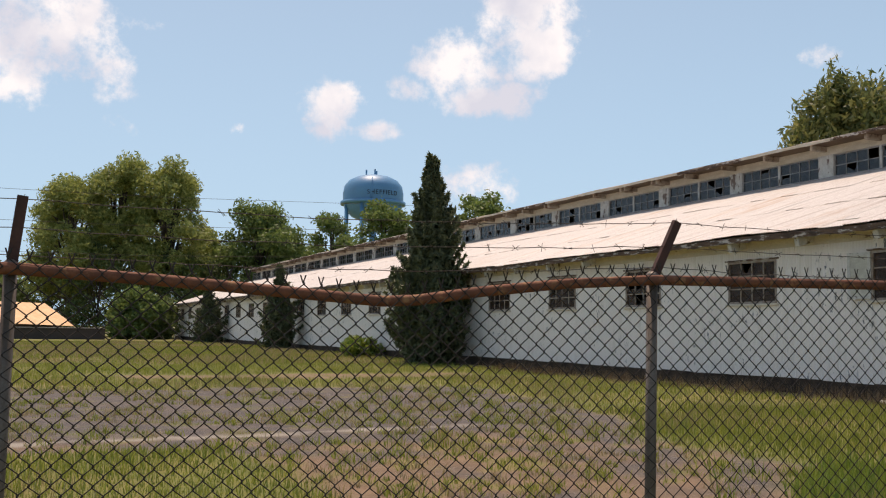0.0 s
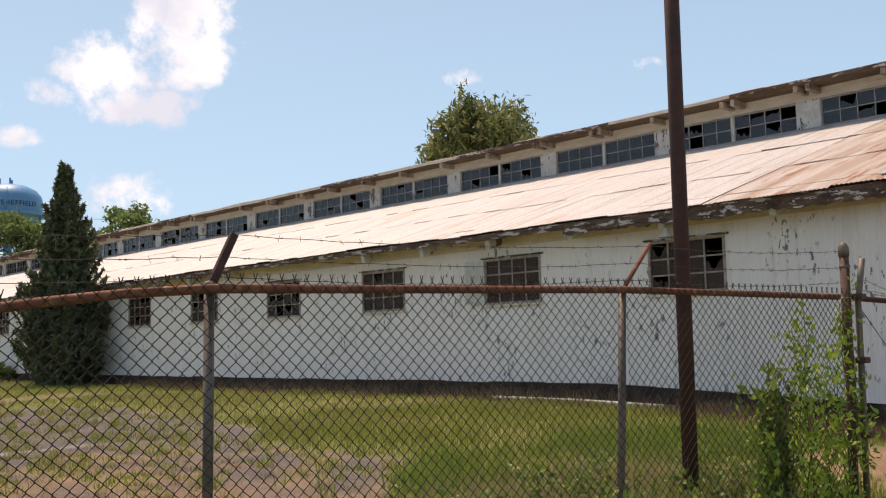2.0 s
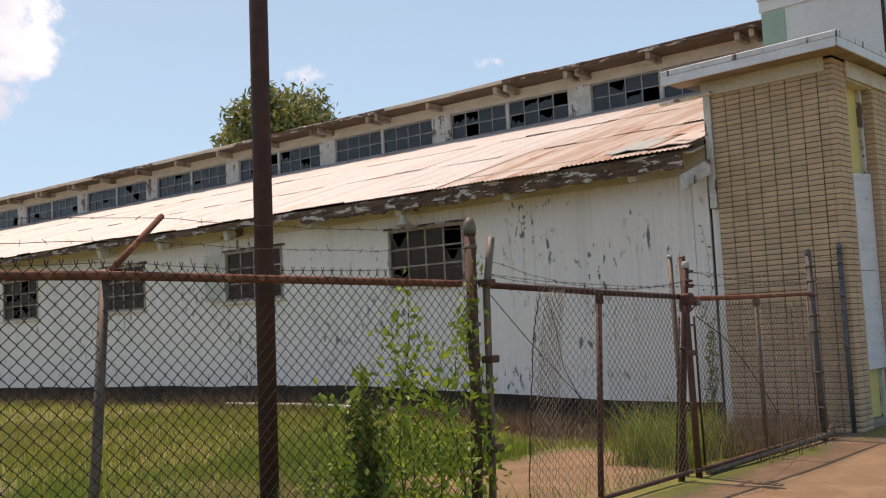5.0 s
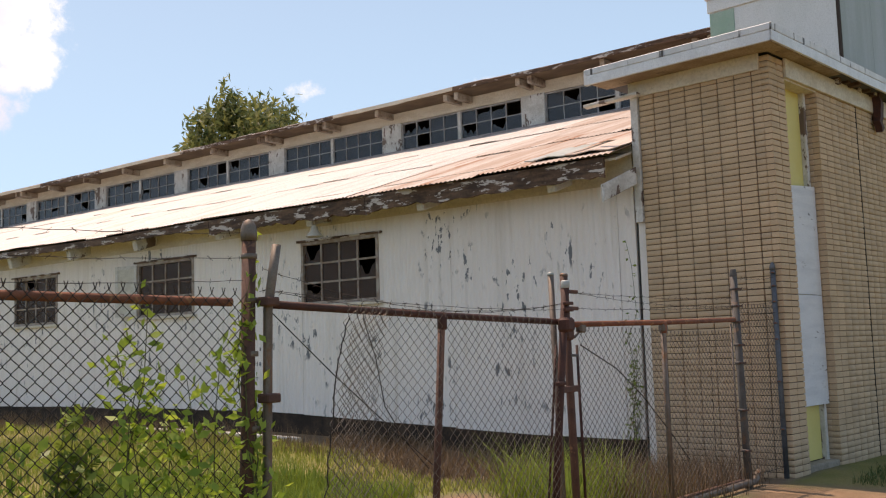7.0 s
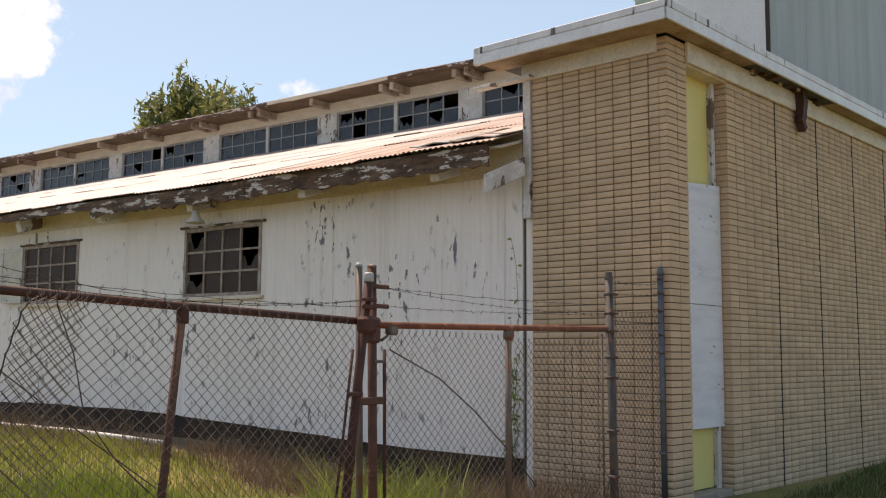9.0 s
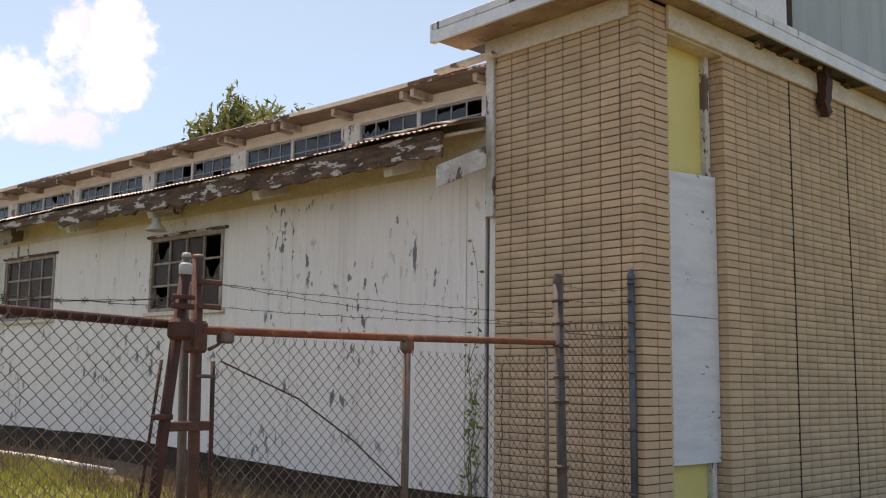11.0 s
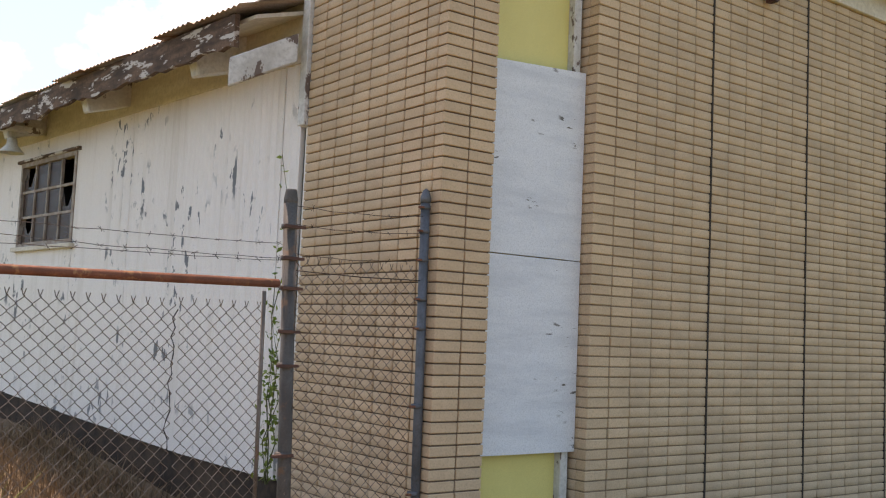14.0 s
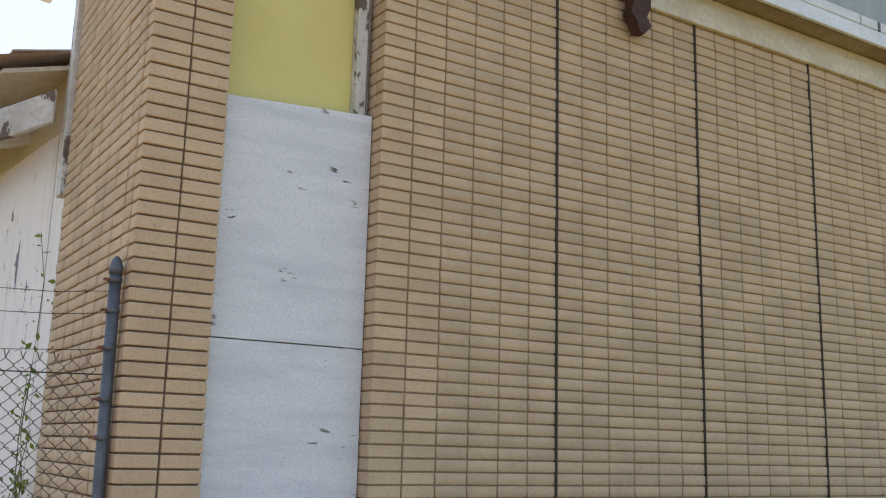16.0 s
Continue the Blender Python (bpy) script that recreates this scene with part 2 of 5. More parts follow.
# near-black colour stands in for the unlit room behind the panes
inside_shade = material("interior_shade_black", (0.035, 0.03, 0.028), (0.02, 0.018, 0.016), scale=1, rough=0.95, bump=0.0)
lamp_white = material("enamel_white", (0.62, 0.60, 0.52), (0.5, 0.47, 0.4), scale=8, rough=0.4, bump=0.1)
tank_blue = material("tank_blue_paint", (0.10, 0.31, 0.52), (0.085, 0.27, 0.47), scale=0.2, rough=0.45, bump=0.0)
tank_dark = material("tank_lettering", (0.015, 0.03, 0.06), rough=0.6, bump=0.0)
bark = material("bark", (0.11, 0.085, 0.065), (0.06, 0.045, 0.035), scale=5, stretch=(1, 1, 0.3), bump=0.6, bump_scale=20, bump_dist=0.02, rough=0.95)
orange_roof = material("orange_tin_roof", (0.80, 0.50, 0.25), (0.72, 0.38, 0.16), scale=1.2, rough=0.6, bump=0.2)
house_wall = material("brown_house_wall", (0.085, 0.06, 0.05), (0.06, 0.045, 0.04), scale=1.0, rough=0.9, bump=0.2)
plant_stem = material("green_stem", (0.10, 0.13, 0.035), (0.08, 0.07, 0.03), scale=20, rough=0.8, bump=0.0)
concrete_kerb = material("pale_concrete", (0.36, 0.31, 0.25), (0.27, 0.23, 0.18), scale=5, rough=0.95, bump=0.5, bump_scale=40)
white_pvc = material("white_pvc", (0.72, 0.70, 0.66), (0.6, 0.57, 0.52), scale=4, rough=0.5, bump=0.0)
asphalt_felt = material("roof_felt", (0.10, 0.10, 0.10), (0.07, 0.07, 0.07), scale=2, rough=0.95, bump=0.3)


def leaf_material(name, dark, light, trans=0.25):
    m = bpy.data.materials.new(name)
    m.use_nodes = True
    nt = m.node_tree
    N, L = nt.nodes.new, nt.links.new
    b = nt.nodes["Principled BSDF"]
    b.inputs["Roughness"].default_value = 0.55
    geo = N("ShaderNodeNewGeometry")
    mx = N("ShaderNodeMix")
    mx.data_type = "RGBA"
    mx.inputs["A"].default_value, mx.inputs["B"].default_value = (*dark, 1), (*light, 1)
    L(geo.outputs["Random Per Island"], mx.inputs["Factor"])
    L(mx.outputs["Result"], b.inputs["Base Color"])
    tr = N("ShaderNodeBsdfTranslucent")
    L(mx.outputs["Result"], tr.inputs["Color"])
    ms = N("ShaderNodeMixShader")
    ms.inputs[0].default_value = trans
    L(b.outputs[0], ms.inputs[1])
    L(tr.outputs[0], ms.inputs[2])
    L(ms.outputs[0], nt.nodes["Material Output"].inputs["Surface"])
    return m


willow_leaf = leaf_material("willow_leaves", (0.17, 0.22, 0.055), (0.44, 0.46, 0.14), 0.45)
tree_leaf = leaf_material("tree_leaves", (0.085, 0.14, 0.038), (0.24, 0.31, 0.085), 0.45)
dark_leaf = leaf_material("dark_leaves", (0.065, 0.105, 0.033), (0.18, 0.235, 0.075), 0.45)
juniper_leaf = leaf_material("juniper_needles", (0.035, 0.058, 0.026), (0.17, 0.19, 0.09), 0.25)
mag_leaf = leaf_material("olive_leaves", (0.07, 0.11, 0.035), (0.30, 0.29, 0.09), 0.4)
vine_leaf = leaf_material("vine_leaves", (0.15, 0.26, 0.03), (0.40, 0.50, 0.07), 0.45)
weed_leaf = leaf_material("weed_leaves", (0.09, 0.165, 0.028), (0.28, 0.34, 0.06), 0.4)
grass_green = leaf_material("green_grass", (0.15, 0.19, 0.03), (0.37, 0.385, 0.078), 0.4)
grass_lush = leaf_material("lush_grass", (0.13, 0.20, 0.03), (0.30, 0.37, 0.06), 0.35)
# darkened copy of the grass green, with the building's shadow in its colour
shaded_grass = leaf_material("shaded_grass", (0.04, 0.07, 0.018), (0.11, 0.15, 0.04), 0.25)
brown_brush = leaf_material("brown_brush", (0.09, 0.055, 0.032), (0.27, 0.18, 0.10), 0.2)
grass_dry = leaf_material("dry_grass", (0.28, 0.21, 0.10), (0.50, 0.40, 0.21), 0.3)


def roof_material():
    """White-washed corrugated iron: pale paint, grey streaks down the slope, rust in drifts."""
    m = material("corrugated_roof", (0.68, 0.635, 0.595), (0.40, 0.32, 0.28), rough=0.55, metal=0.0, scale=1.6, stretch=(0.12, 4.0, 0.12), bump=0.1, bump_scale=30, contrast=(0.5, 0.74),
                 spot_color=(0.50, 0.36, 0.27), spot_scale=0.55, spot_cut=0.56, spot_stretch=(0.5, 2.2, 0.5), spot_soft=0.18)
    return m


roof_mat = roof_material()
rust_roof = material("rusted_roof_sheet", (0.60, 0.53, 0.48), (0.42, 0.30, 0.23), rough=0.7, scale=1.1, stretch=(0.35, 2.5, 0.35), bump=0.2,
                     spot_color=(0.31, 0.14, 0.07), spot_scale=1.3, spot_cut=0.53, spot_stretch=(0.35, 2.5, 0.35), spot_soft=0.14)


def pane_material(name, tint, clear, gloss):
    m = bpy.data.materials.new(name)
    m.use_nodes = True
    nt = m.node_tree
    N, L = nt.nodes.new, nt.links.new
    b = nt.nodes["Principled BSDF"]
    b.inputs["Roughness"].default_value = gloss
    b.inputs["Specular IOR Level"].default_value = 0.5 if gloss < 0.2 else 0.25
    geo = N("ShaderNodeNewGeometry")
    n = N("ShaderNodeTexNoise")
    n.inputs["Scale"].default_value, n.inputs["Detail"].default_value = 5.0, 6.0
    L(geo.outputs["Position"], n.inputs["Vector"])
    mx = N("ShaderNodeMix")
    mx.data_type = "RGBA"
    mx.inputs["A"].default_value, mx.inputs["B"].default_value = (*tint, 1), (*(c * 0.45 for c in tint), 1)
    L(n.outputs["Fac"], mx.inputs["Factor"])
    L(mx.outputs["Result"], b.inputs["Base Color"])
    t = N("ShaderNodeBsdfTransparent")
    ms = N("ShaderNodeMixShader")
    ms.inputs[0].default_value = clear
    L(b.outputs[0], ms.inputs[1])
    L(t.outputs[0], ms.inputs[2])
    L(ms.outputs[0], nt.nodes["Material Output"].inputs["Surface"])
    return m


grimy_pane = pane_material("grimy_glass", (0.10, 0.058, 0.042), 0.4, 0.38)
slate_pane = pane_material("slate_glass", (0.06, 0.067, 0.08), 0.35, 0.12)


def ground_material():
    m = bpy.data.materials.new("yard_ground")
    m.use_nodes = True
    nt = m.node_tree
    N, L = nt.nodes.new, nt.links.new
    b = nt.nodes["Principled BSDF"]
    b.inputs["Roughness"].default_value = 0.95
    geo = N("ShaderNodeNewGeometry")

    def nz(sc, detail=6.0):
        n = N("ShaderNodeTexNoise")
        n.inputs["Scale"].default_value, n.inputs["Detail"].default_value, n.inputs["Roughness"].default_value = sc, detail, 0.65
        L(geo.outputs["Position"], n.inputs["Vector"])
        return n.outputs["Fac"]

    def rng(v, lo, hi):
        r = N("ShaderNodeMapRange")
        r.interpolation_type = "SMOOTHSTEP"
        r.inputs["From Min"].default_value, r.inputs["From Max"].default_value = lo, hi
        L(v, r.inputs["Value"])
        return r.outputs[0]

    def mix(f, a, c):
        x = N("ShaderNodeMix")
        x.data_type = "RGBA"
        L(f, x.inputs["Factor"])
        for key, v in (("A", a), ("B", c)):
            if isinstance(v, tuple):
                x.inputs[key].default_value = (*v, 1)
            else:
                L(v, x.inputs[key])
        return x.outputs["Result"]

    def att(name):
        a = N("ShaderNodeAttribute")
        a.attribute_name = name
        return a.outputs["Fac"]

    pebbles = nz(45, 4)
    mid = nz(2.2)
    wide = nz(0.35)
    asphalt = mix(rng(pebbles, 0.35, 0.75), (0.05, 0.043, 0.042), (0.14, 0.118, 0.105))
    asphalt = mix(rng(nz(7.0, 5), 0.45, 0.62), asphalt, (0.085, 0.072, 0.068))
    asphalt = mix(rng(mid, 0.42, 0.7), asphalt, (0.135, 0.105, 0.08))
    stones = rng(nz(19.0, 3), 0.56, 0.64)
    asphalt = mix(stones, asphalt, (0.19, 0.16, 0.135))
    dirt = mix(rng(pebbles, 0.3, 0.8), (0.23, 0.14, 0.075), (0.16, 0.10, 0.055))
    dirt = mix(rng(mid, 0.4, 0.7), dirt, (0.28, 0.175, 0.10))
    sward = mix(rng(mid, 0.35, 0.65), (0.13, 0.15, 0.03), (0.20, 0.19, 0.04))
    sward = mix(rng(wide, 0.45, 0.62), sward, (0.25, 0.20, 0.07))
    sward = mix(rng(pebbles, 0.3, 0.9), sward, (0.10, 0.10, 0.022))
    col = mix(att("dirt"), asphalt, dirt)
    col = mix(att("line"), col, (0.30, 0.265, 0.225))
    col = mix(att("turf"), col, sward)
    L(col, b.inputs["Base Color"])
    bp = N("ShaderNodeBump")
    bp.inputs["Strength"].default_value, bp.inputs["Distance"].default_value = 0.6, 0.02
    L(pebbles, bp.inputs["Height"])
    L(bp.outputs[0], b.inputs["Normal"])
    return m


ground_mat = ground_material()


# ---- mesh helpers ----
def mesh_of(name, bm, mat):
    me = bpy.data.meshes.new(name)
    bm.to_mesh(me)
    bm.free()
    if mat:
        me.materials.append(mat)
    return me


def part(name, bm, mat, parent, label=""):
    """One mesh object, linked under a thing or a part."""
    me = bm if isinstance(bm, bpy.types.Mesh) else mesh_of(name, bm, mat)
    ob = new(name, me)
    ob.parent = parent
    if label:
        ob["label"] = label
    return ob


def thing(name, label, category, group="", at=(0, 0, 0), turn=0.0, kind=""):
    e = new(name)
    e.empty_display_size = 0.2
    e.matrix_basis = pose(*at, 0, 0, turn)
    return tagged(e, label, category, group, kind)


def box(bm, x0, x1, y0, y1, z0, z1, m=None):
    vs = [bm.verts.new((x, y, z)) for z in (z0, z1) for x, y in ((x0, y0), (x1, y0), (x1, y1), (x0, y1))]
    for f in ((0, 3, 2, 1), (4, 5, 6, 7), (0, 1, 5, 4), (1, 2, 6, 5), (2, 3, 7, 6), (3, 0, 4, 7)):
        bm.faces.new([vs[i] for i in f])
    if m is not None:
        for v in vs:
            v.co = m @ v.co
    return vs


def boxes(*specs):
    bm = bmesh.new()
    for s in specs:
        box(bm, *s)
    return bm


def bevelled(bm, w=0.006, seg=1):
    bmesh.ops.bevel(bm, geom=bm.edges[:], offset=w, segments=seg, affect="EDGES", profile=0.6)
    return bm


def tube(bm, pts, r, sides=8, r_end=None, cap=True):
    """A pipe along the points."""
    pts = [Vector(p) for p in pts]
    rings = []
    for i, p in enumerate(pts):
        d = (pts[min(i + 1, len(pts) - 1)] - pts[max(i - 1, 0)]).normalized()
        side = d.cross(Vector((0, 0, 1)))
        side = side.normalized() if side.length > 1e-3 else Vector((1, 0, 0))
        up = side.cross(d).normalized()
        rr = r if r_end is None else r + (r_end - r) * i / max(1, len(pts) - 1)
        rings.append([bm.verts.new(p + rr * (math.cos(a) * side + math.sin(a) * up)) for a in (2 * math.pi * k / sides for k in range(sides))])
    for a, b2 in zip(rings, rings[1:]):
        for k in range(sides):
            f = bm.faces.new((a[k], a[(k + 1) % sides], b2[(k + 1) % sides], b2[k]))
            f.smooth = sides > 5
    if cap:
        bm.faces.new(rings[0][::-1])
        bm.faces.new(rings[-1])
    return bm


def pipe(pts, r, sides=8, r_end=None):
    return tube(bmesh.new(), pts, r, sides, r_end)


def lathe(profile, seg=24):
    bm = bmesh.new()
    rings = [[bm.verts.new((r * math.cos(2 * math.pi * k / seg), r * math.sin(2 * math.pi * k / seg), z)) for k in range(seg)] for r, z in profile]
    for a, b2 in zip(rings, rings[1:]):
        for k in range(seg):
            bm.faces.new((a[k], a[(k + 1) % seg], b2[(k + 1) % seg], b2[k])).smooth = True
    bm.faces.new(rings[0][::-1])
    bm.faces.new(rings[-1])
    return bm


def mesh_from_arrays(name, verts, corners, per_face, mat):
    """A mesh of equal-sided faces from arrays."""
    me = bpy.data.meshes.new(name)
    n = len(corners) // per_face
    me.vertices.add(len(verts))
    me.vertices.foreach_set("co", np.asarray(verts, np.float32).ravel())
    me.loops.add(len(corners))
    me.loops.foreach_set("vertex_index", np.asarray(corners, np.int32))
    me.polygons.add(n)
    me.polygons.foreach_set("loop_start", np.arange(0, n * per_face, per_face, dtype=np.int32))
    me.update(calc_edges=True)
    me.materials.append(mat)
    return me


def nz(x, y, s, seed=0.0):
    return noise.noise(Vector((x * s + seed, y * s - seed, seed * 0.37)))


def smooth(v, lo, hi):
    t = min(1.0, max(0.0, (v - lo) / (hi - lo)))
    return t * t * (3 - 2 * t)


# ---- ground ----
def fence_y(x):
    """The fence bends a little at the terminal post, where the gates begin."""
    return 4.29 - 0.0952 * (x - 2.89) if x < 8.46 else 3.76 - 0.0545 * (x - 8.46)


def ground_z(x, y):
    z = 0.27 * smooth(y, 4.2, 13.0) - 0.10 * smooth(-y, -3.3, 1.0)
    z -= 0.22 * smooth(x, 12.0, 15.5) * smooth(-y, -9.0, -5.0) * smooth(y, 3.0, 5.0) * 0.6
    if y < 60:
        z += 0.03 * nz(x, y, 0.35, 3.1) + 0.012 * nz(x, y, 1.7, 8.0)
    return z


def cover(x, y):
    """Turf, dirt and pale seam at a place of the yard, each from 0 to 1."""
    n1, n2, n3 = nz(x, y, 0.45, 1.0), nz(x, y, 1.6, 5.0), nz(x, y, 4.0, 9.0)
    jig = 0.9 * n1 + 0.45 * n2 + 0.25 * n3
    line_y = fence_y(x)
    dirt = line = 0.0
    if y < line_y - 0.25:
        # street side of the fence
        apron = smooth(x + 0.5 * jig, 7.9, 8.8) * smooth(-(x + 0.3 * jig), -15.3, -14.5)
        turf, dirt = 1.0 - apron, apron
        turf = max(turf, 0.9 * smooth(y + 0.15 * jig, line_y - 0.45, line_y - 0.25) * smooth(n2 + n3, 0.2, 0.5))
    else:
        # the bare lot: cracked asphalt at the back, gravel before it, green to its right and in one patch
        rim = float(np.interp(y, (4.4, 5.5, 6.1, 6.8, 8.7, 10.0, 14.5, 19.0, 21.0), (3.2, 4.5, 5.4, 6.1, 8.2, 7.8, 9.2, 9.8, 9.4)))
        inside = smooth(rim - x + 0.8 * jig, 0.0, 0.5) * smooth(-(y + 1.1 * jig), -21.6, -20.6) * smooth(y + 0.4 * jig, 4.7, 5.3)
        patch = smooth(2.75 - x + 0.5 * jig, 0.0, 0.5) * smooth(y + 0.4 * jig, 8.0, 8.7) * smooth(11.15 + 0.12 * x - y + 0.45 * jig, 0.0, 0.4)
        near = smooth(2.2 - x + 0.8 * jig, 0.0, 0.9) * smooth(-y, -7.4, -6.4)
        gravel = inside * smooth(-(y + 0.6 * jig), -12.4, -11.2)
        strip = smooth(-abs(y + 0.8 * jig - 25.5), -1.5, -0.8) * smooth(-(x + 3 * jig), -12.5, -10.5) * smooth(x + 2 * jig, 1.5, 3.0)
        bare = max(inside * (1 - patch) * (1 - 0.8 * near), 0.75 * strip)
        tufts = smooth(n2 + 0.9 * n3 + 0.5 * nz(x, y, 8.0, 3.0), 0.25, 0.6) * (0.45 if y > 11.8 else 0.9)
        turf = 1.0 - bare * (1.0 - tufts)
        dirt = max(gravel * 0.75 * smooth(n1 + n2, -0.5, 0.3), 0.8 * strip)
        slab = smooth(x, 9.0, 9.5) * smooth(-x, -13.4, -12.8) * smooth(y + 0.2 * jig, 3.9, 4.2) * smooth(-(y + 0.25 * jig), -6.0, -5.6)
        turf, dirt = turf * (1 - slab), max(dirt, slab)
        seam = smooth(-abs(y + 0.10 * n3 - 11.75 - 0.12 * x), -0.16, -0.09) * smooth(-x - jig, -6.6, -5.0)
        line = seam * (0.5 + 0.5 * smooth(n2, -0.4, 0.1))
        turf *= 1 - 0.8 * seam
        # bare brown soil along the foundation, wider near the brick corner
        foot = smooth(x + 0.5 * jig + 0.9 * smooth(-y, -9.5, -6.5), 14.5, 15.1) * smooth(-x, -17.0, -16.0)
        dirt, turf = max(dirt, 0.5 * foot), turf * (1 - 0.9 * foot)
    return turf, dirt, line


def axis(fine0, fine1, step, far, growth=1.35):
    a = list(np.arange(fine0, fine1, step))
    lo, hi, s = [], [], step
    v = fine0
    while v > -far:
        s *= growth
        v -= s
        lo.append(v)
    s, v = step, a[-1]
    while v < far:
        s *= growth
        v += s
        hi.append(v)
    return lo[::-1] + a + hi


gx, gy = axis(-6.0, 17.0, 0.16, 1800.0), axis(1.0, 32.0, 0.16, 1800.0)
gv = [(x, y, ground_z(x, y)) for y in gy for x in gx]
W = len(gx)
idx = np.arange(W * len(gy)).reshape(len(gy), W)
quads = np.stack([idx[:-1, :-1], idx[:-1, 1:], idx[1:, 1:], idx[1:, :-1]], -1).reshape(-1)
gm = mesh_from_arrays("ground", gv, quads, 4, ground_mat)
gm.polygons.foreach_set("use_smooth", np.ones(len(gm.polygons), bool))
masks = np.array([cover(x, y) for x, y, z in gv], np.float32)
for k, name in enumerate(("turf", "dirt", "line")):
    gm.attributes.new(name, "FLOAT", "POINT").data.foreach_set("value", masks[:, k].copy())
tagged(new("ground", gm), "patchy yard of cracked asphalt, gravel and weedy grass", "ground", kind="structure")


# ---- grass ----
rng = np.random.default_rng(7)


def blades(name, spots, height, width, mat, label, lean=0.5):
    """Tapered blades at the given places, each bent to a random side."""
    p = np.array(spots, np.float32)
    n = len(p)
    if n == 0:
        return
    a, b2 = rng.uniform(0, 2 * np.pi, n), rng.uniform(0, 2 * np.pi, n)
    h = height * rng.uniform(0.45, 1.25, n) * p[:, 3]
    w = width * rng.uniform(0.7, 1.3, n)
    side = np.stack([np.cos(a), np.sin(a), 0 * a], 1) * w[:, None] / 2
    tilt = np.stack([np.cos(b2), np.sin(b2), 0 * a], 1) * (h * lean * rng.uniform(0.2, 1, n))[:, None]
    base = p[:, :3] - (0, 0, 0.01)
    up = np.stack([0 * h, 0 * h, h], 1)
    mid = base + tilt * 0.35 + up * 0.6
    tip = base + tilt + up
    v = np.stack([base - side, base + side, mid + side * 0.7, mid - side * 0.7, tip], 1).reshape(-1, 3)
    k = np.arange(n)[:, None] * 5
    c = (k + np.array([[0, 1, 2, 0, 2, 3, 3, 2, 4]])).reshape(-1)
    tagged(new(name, mesh_from_arrays(name, v, c, 3, mat)), label, "grass", kind="stuff")


def sow(count, x0, x1, y0, y1, keep):
    out = []
    for x, y in zip(rng.uniform(x0, x1, count), rng.uniform(y0, y1, count)):
        s = keep(x, y)
        if s > 0:
            out.append((x, y, ground_z(x, y), s))
    return out


def fade(x, y, x0, x1, y0, y1, w):
    """Thin a sown strip out at random towards its rims."""
    d = min(x - x0, x1 - x, y - y0, y1 - y) + 0.35 * nz(x, y, 1.1, 9.0)
    return 1.0 if rng.random() < smooth(d, 0.0, w) else 0


def brick_clear(x, y):
    return not (x > 15.2 and y > 3.2 - (x - 15.42) * 0.096) and x < 15.6


def keep_turf(x, y):
    t = cover(x, y)[0]
    return (0.5 + 0.6 * nz(x, y, 0.8, 2.0) + 0.4) * t if t > 0.35 and rng.random() < t and brick_clear(x, y) else 0


def keep_lush(x, y):
    k = smooth(nz(x, y, 0.8, 4.0), -0.2, 0.2) * smooth(x, 5.6, 7.0) * smooth(-y, -9.0, -7.0)
    return keep_turf(x, y) * 1.1 if rng.random() < k else 0


def keep_dry(x, y):
    return keep_turf(x, y) if nz(x, y, 0.6, 12.0) > (0.22 if x > 8 and y < 11 else 0.02) else 0


blades("grass", sow(110000, -4, 15.6, 4.6, 14, keep_turf) + sow(80000, -6, 15.6, 14, 34, keep_turf), 0.12, 0.011, grass_green, "short green weedy grass on the yard")
blades("grass", sow(70000, -14, 15.4, 34, 80, lambda x, y: 0.7 + 0.8 * nz(x, y, 0.3, 6.0)), 0.17, 0.03, grass_green, "meadow grass at the back of the lot")
blades("grass", sow(55000, -14, 15.4, 34, 80, lambda x, y: 0.7 + 0.8 * nz(x, y, 0.2, 16.0)), 0.18, 0.025, grass_dry, "dry grass at the back of the lot")
blades("grass", sow(30000, 5.5, 12.5, 4.4, 9, keep_lush), 0.24, 0.012, grass_lush, "taller lush green grass by the fence")
blades("grass", sow(60000, -4, 15.6, 4.6, 24, keep_dry), 0.16, 0.007, grass_dry, "dry straw-coloured grass and seed stalks")
blades("grass", sow(24000, 0.5, 9.0, 3.3, 6.8, lambda x, y: (0.8 + 0.5 * nz(x, y, 1.0, 6.0)) * fade(x, y, 0.5, 9.0, 3.3, 6.8, 1.1)), 0.30, 0.012, grass_green, "rough weeds along the fence foot", 0.7)
blades("grass", sow(17000, 0.5, 9.0, 3.3, 6.6, lambda x, y: (0.8 + 0.5 * nz(x, y, 1.0, 16.0)) * fade(x, y, 0.5, 9.0, 3.3, 6.6, 1.1)), 0.46, 0.006, grass_dry, "dry stalks along the fence foot", 0.6)
blades("grass", sow(12000, 8.3, 15.5, 3.6, 5.6, lambda x, y: (0.7 + 0.5 * nz(x, y, 1.2, 6.0)) * brick_clear(x, y) * (cover(x, y)[0] > 0.4) * fade(x, y, 8.3, 16.0, 3.6, 5.6, 0.7)), 0.34, 0.009, grass_green, "grass behind the gates", 0.7)
blades("grass", sow(5500, 12.4, 15.5, 3.2, 5.2, lambda x, y: brick_clear(x, y) * 0.9 * fade(x, y, 12.4, 16.3, 3.2, 5.2, 0.8)), 0.42, 0.007, brown_brush, "dry brown brush by the brick wall", 0.6)
blades("grass", sow(6000, 13.4, 15.5, 4.9, 9.5, lambda x, y: 0.75 * (cover(x, y)[0] < 0.7)), 0.28, 0.009, brown_brush, "dry brown brush on the bare soil by the foundation", 0.9)
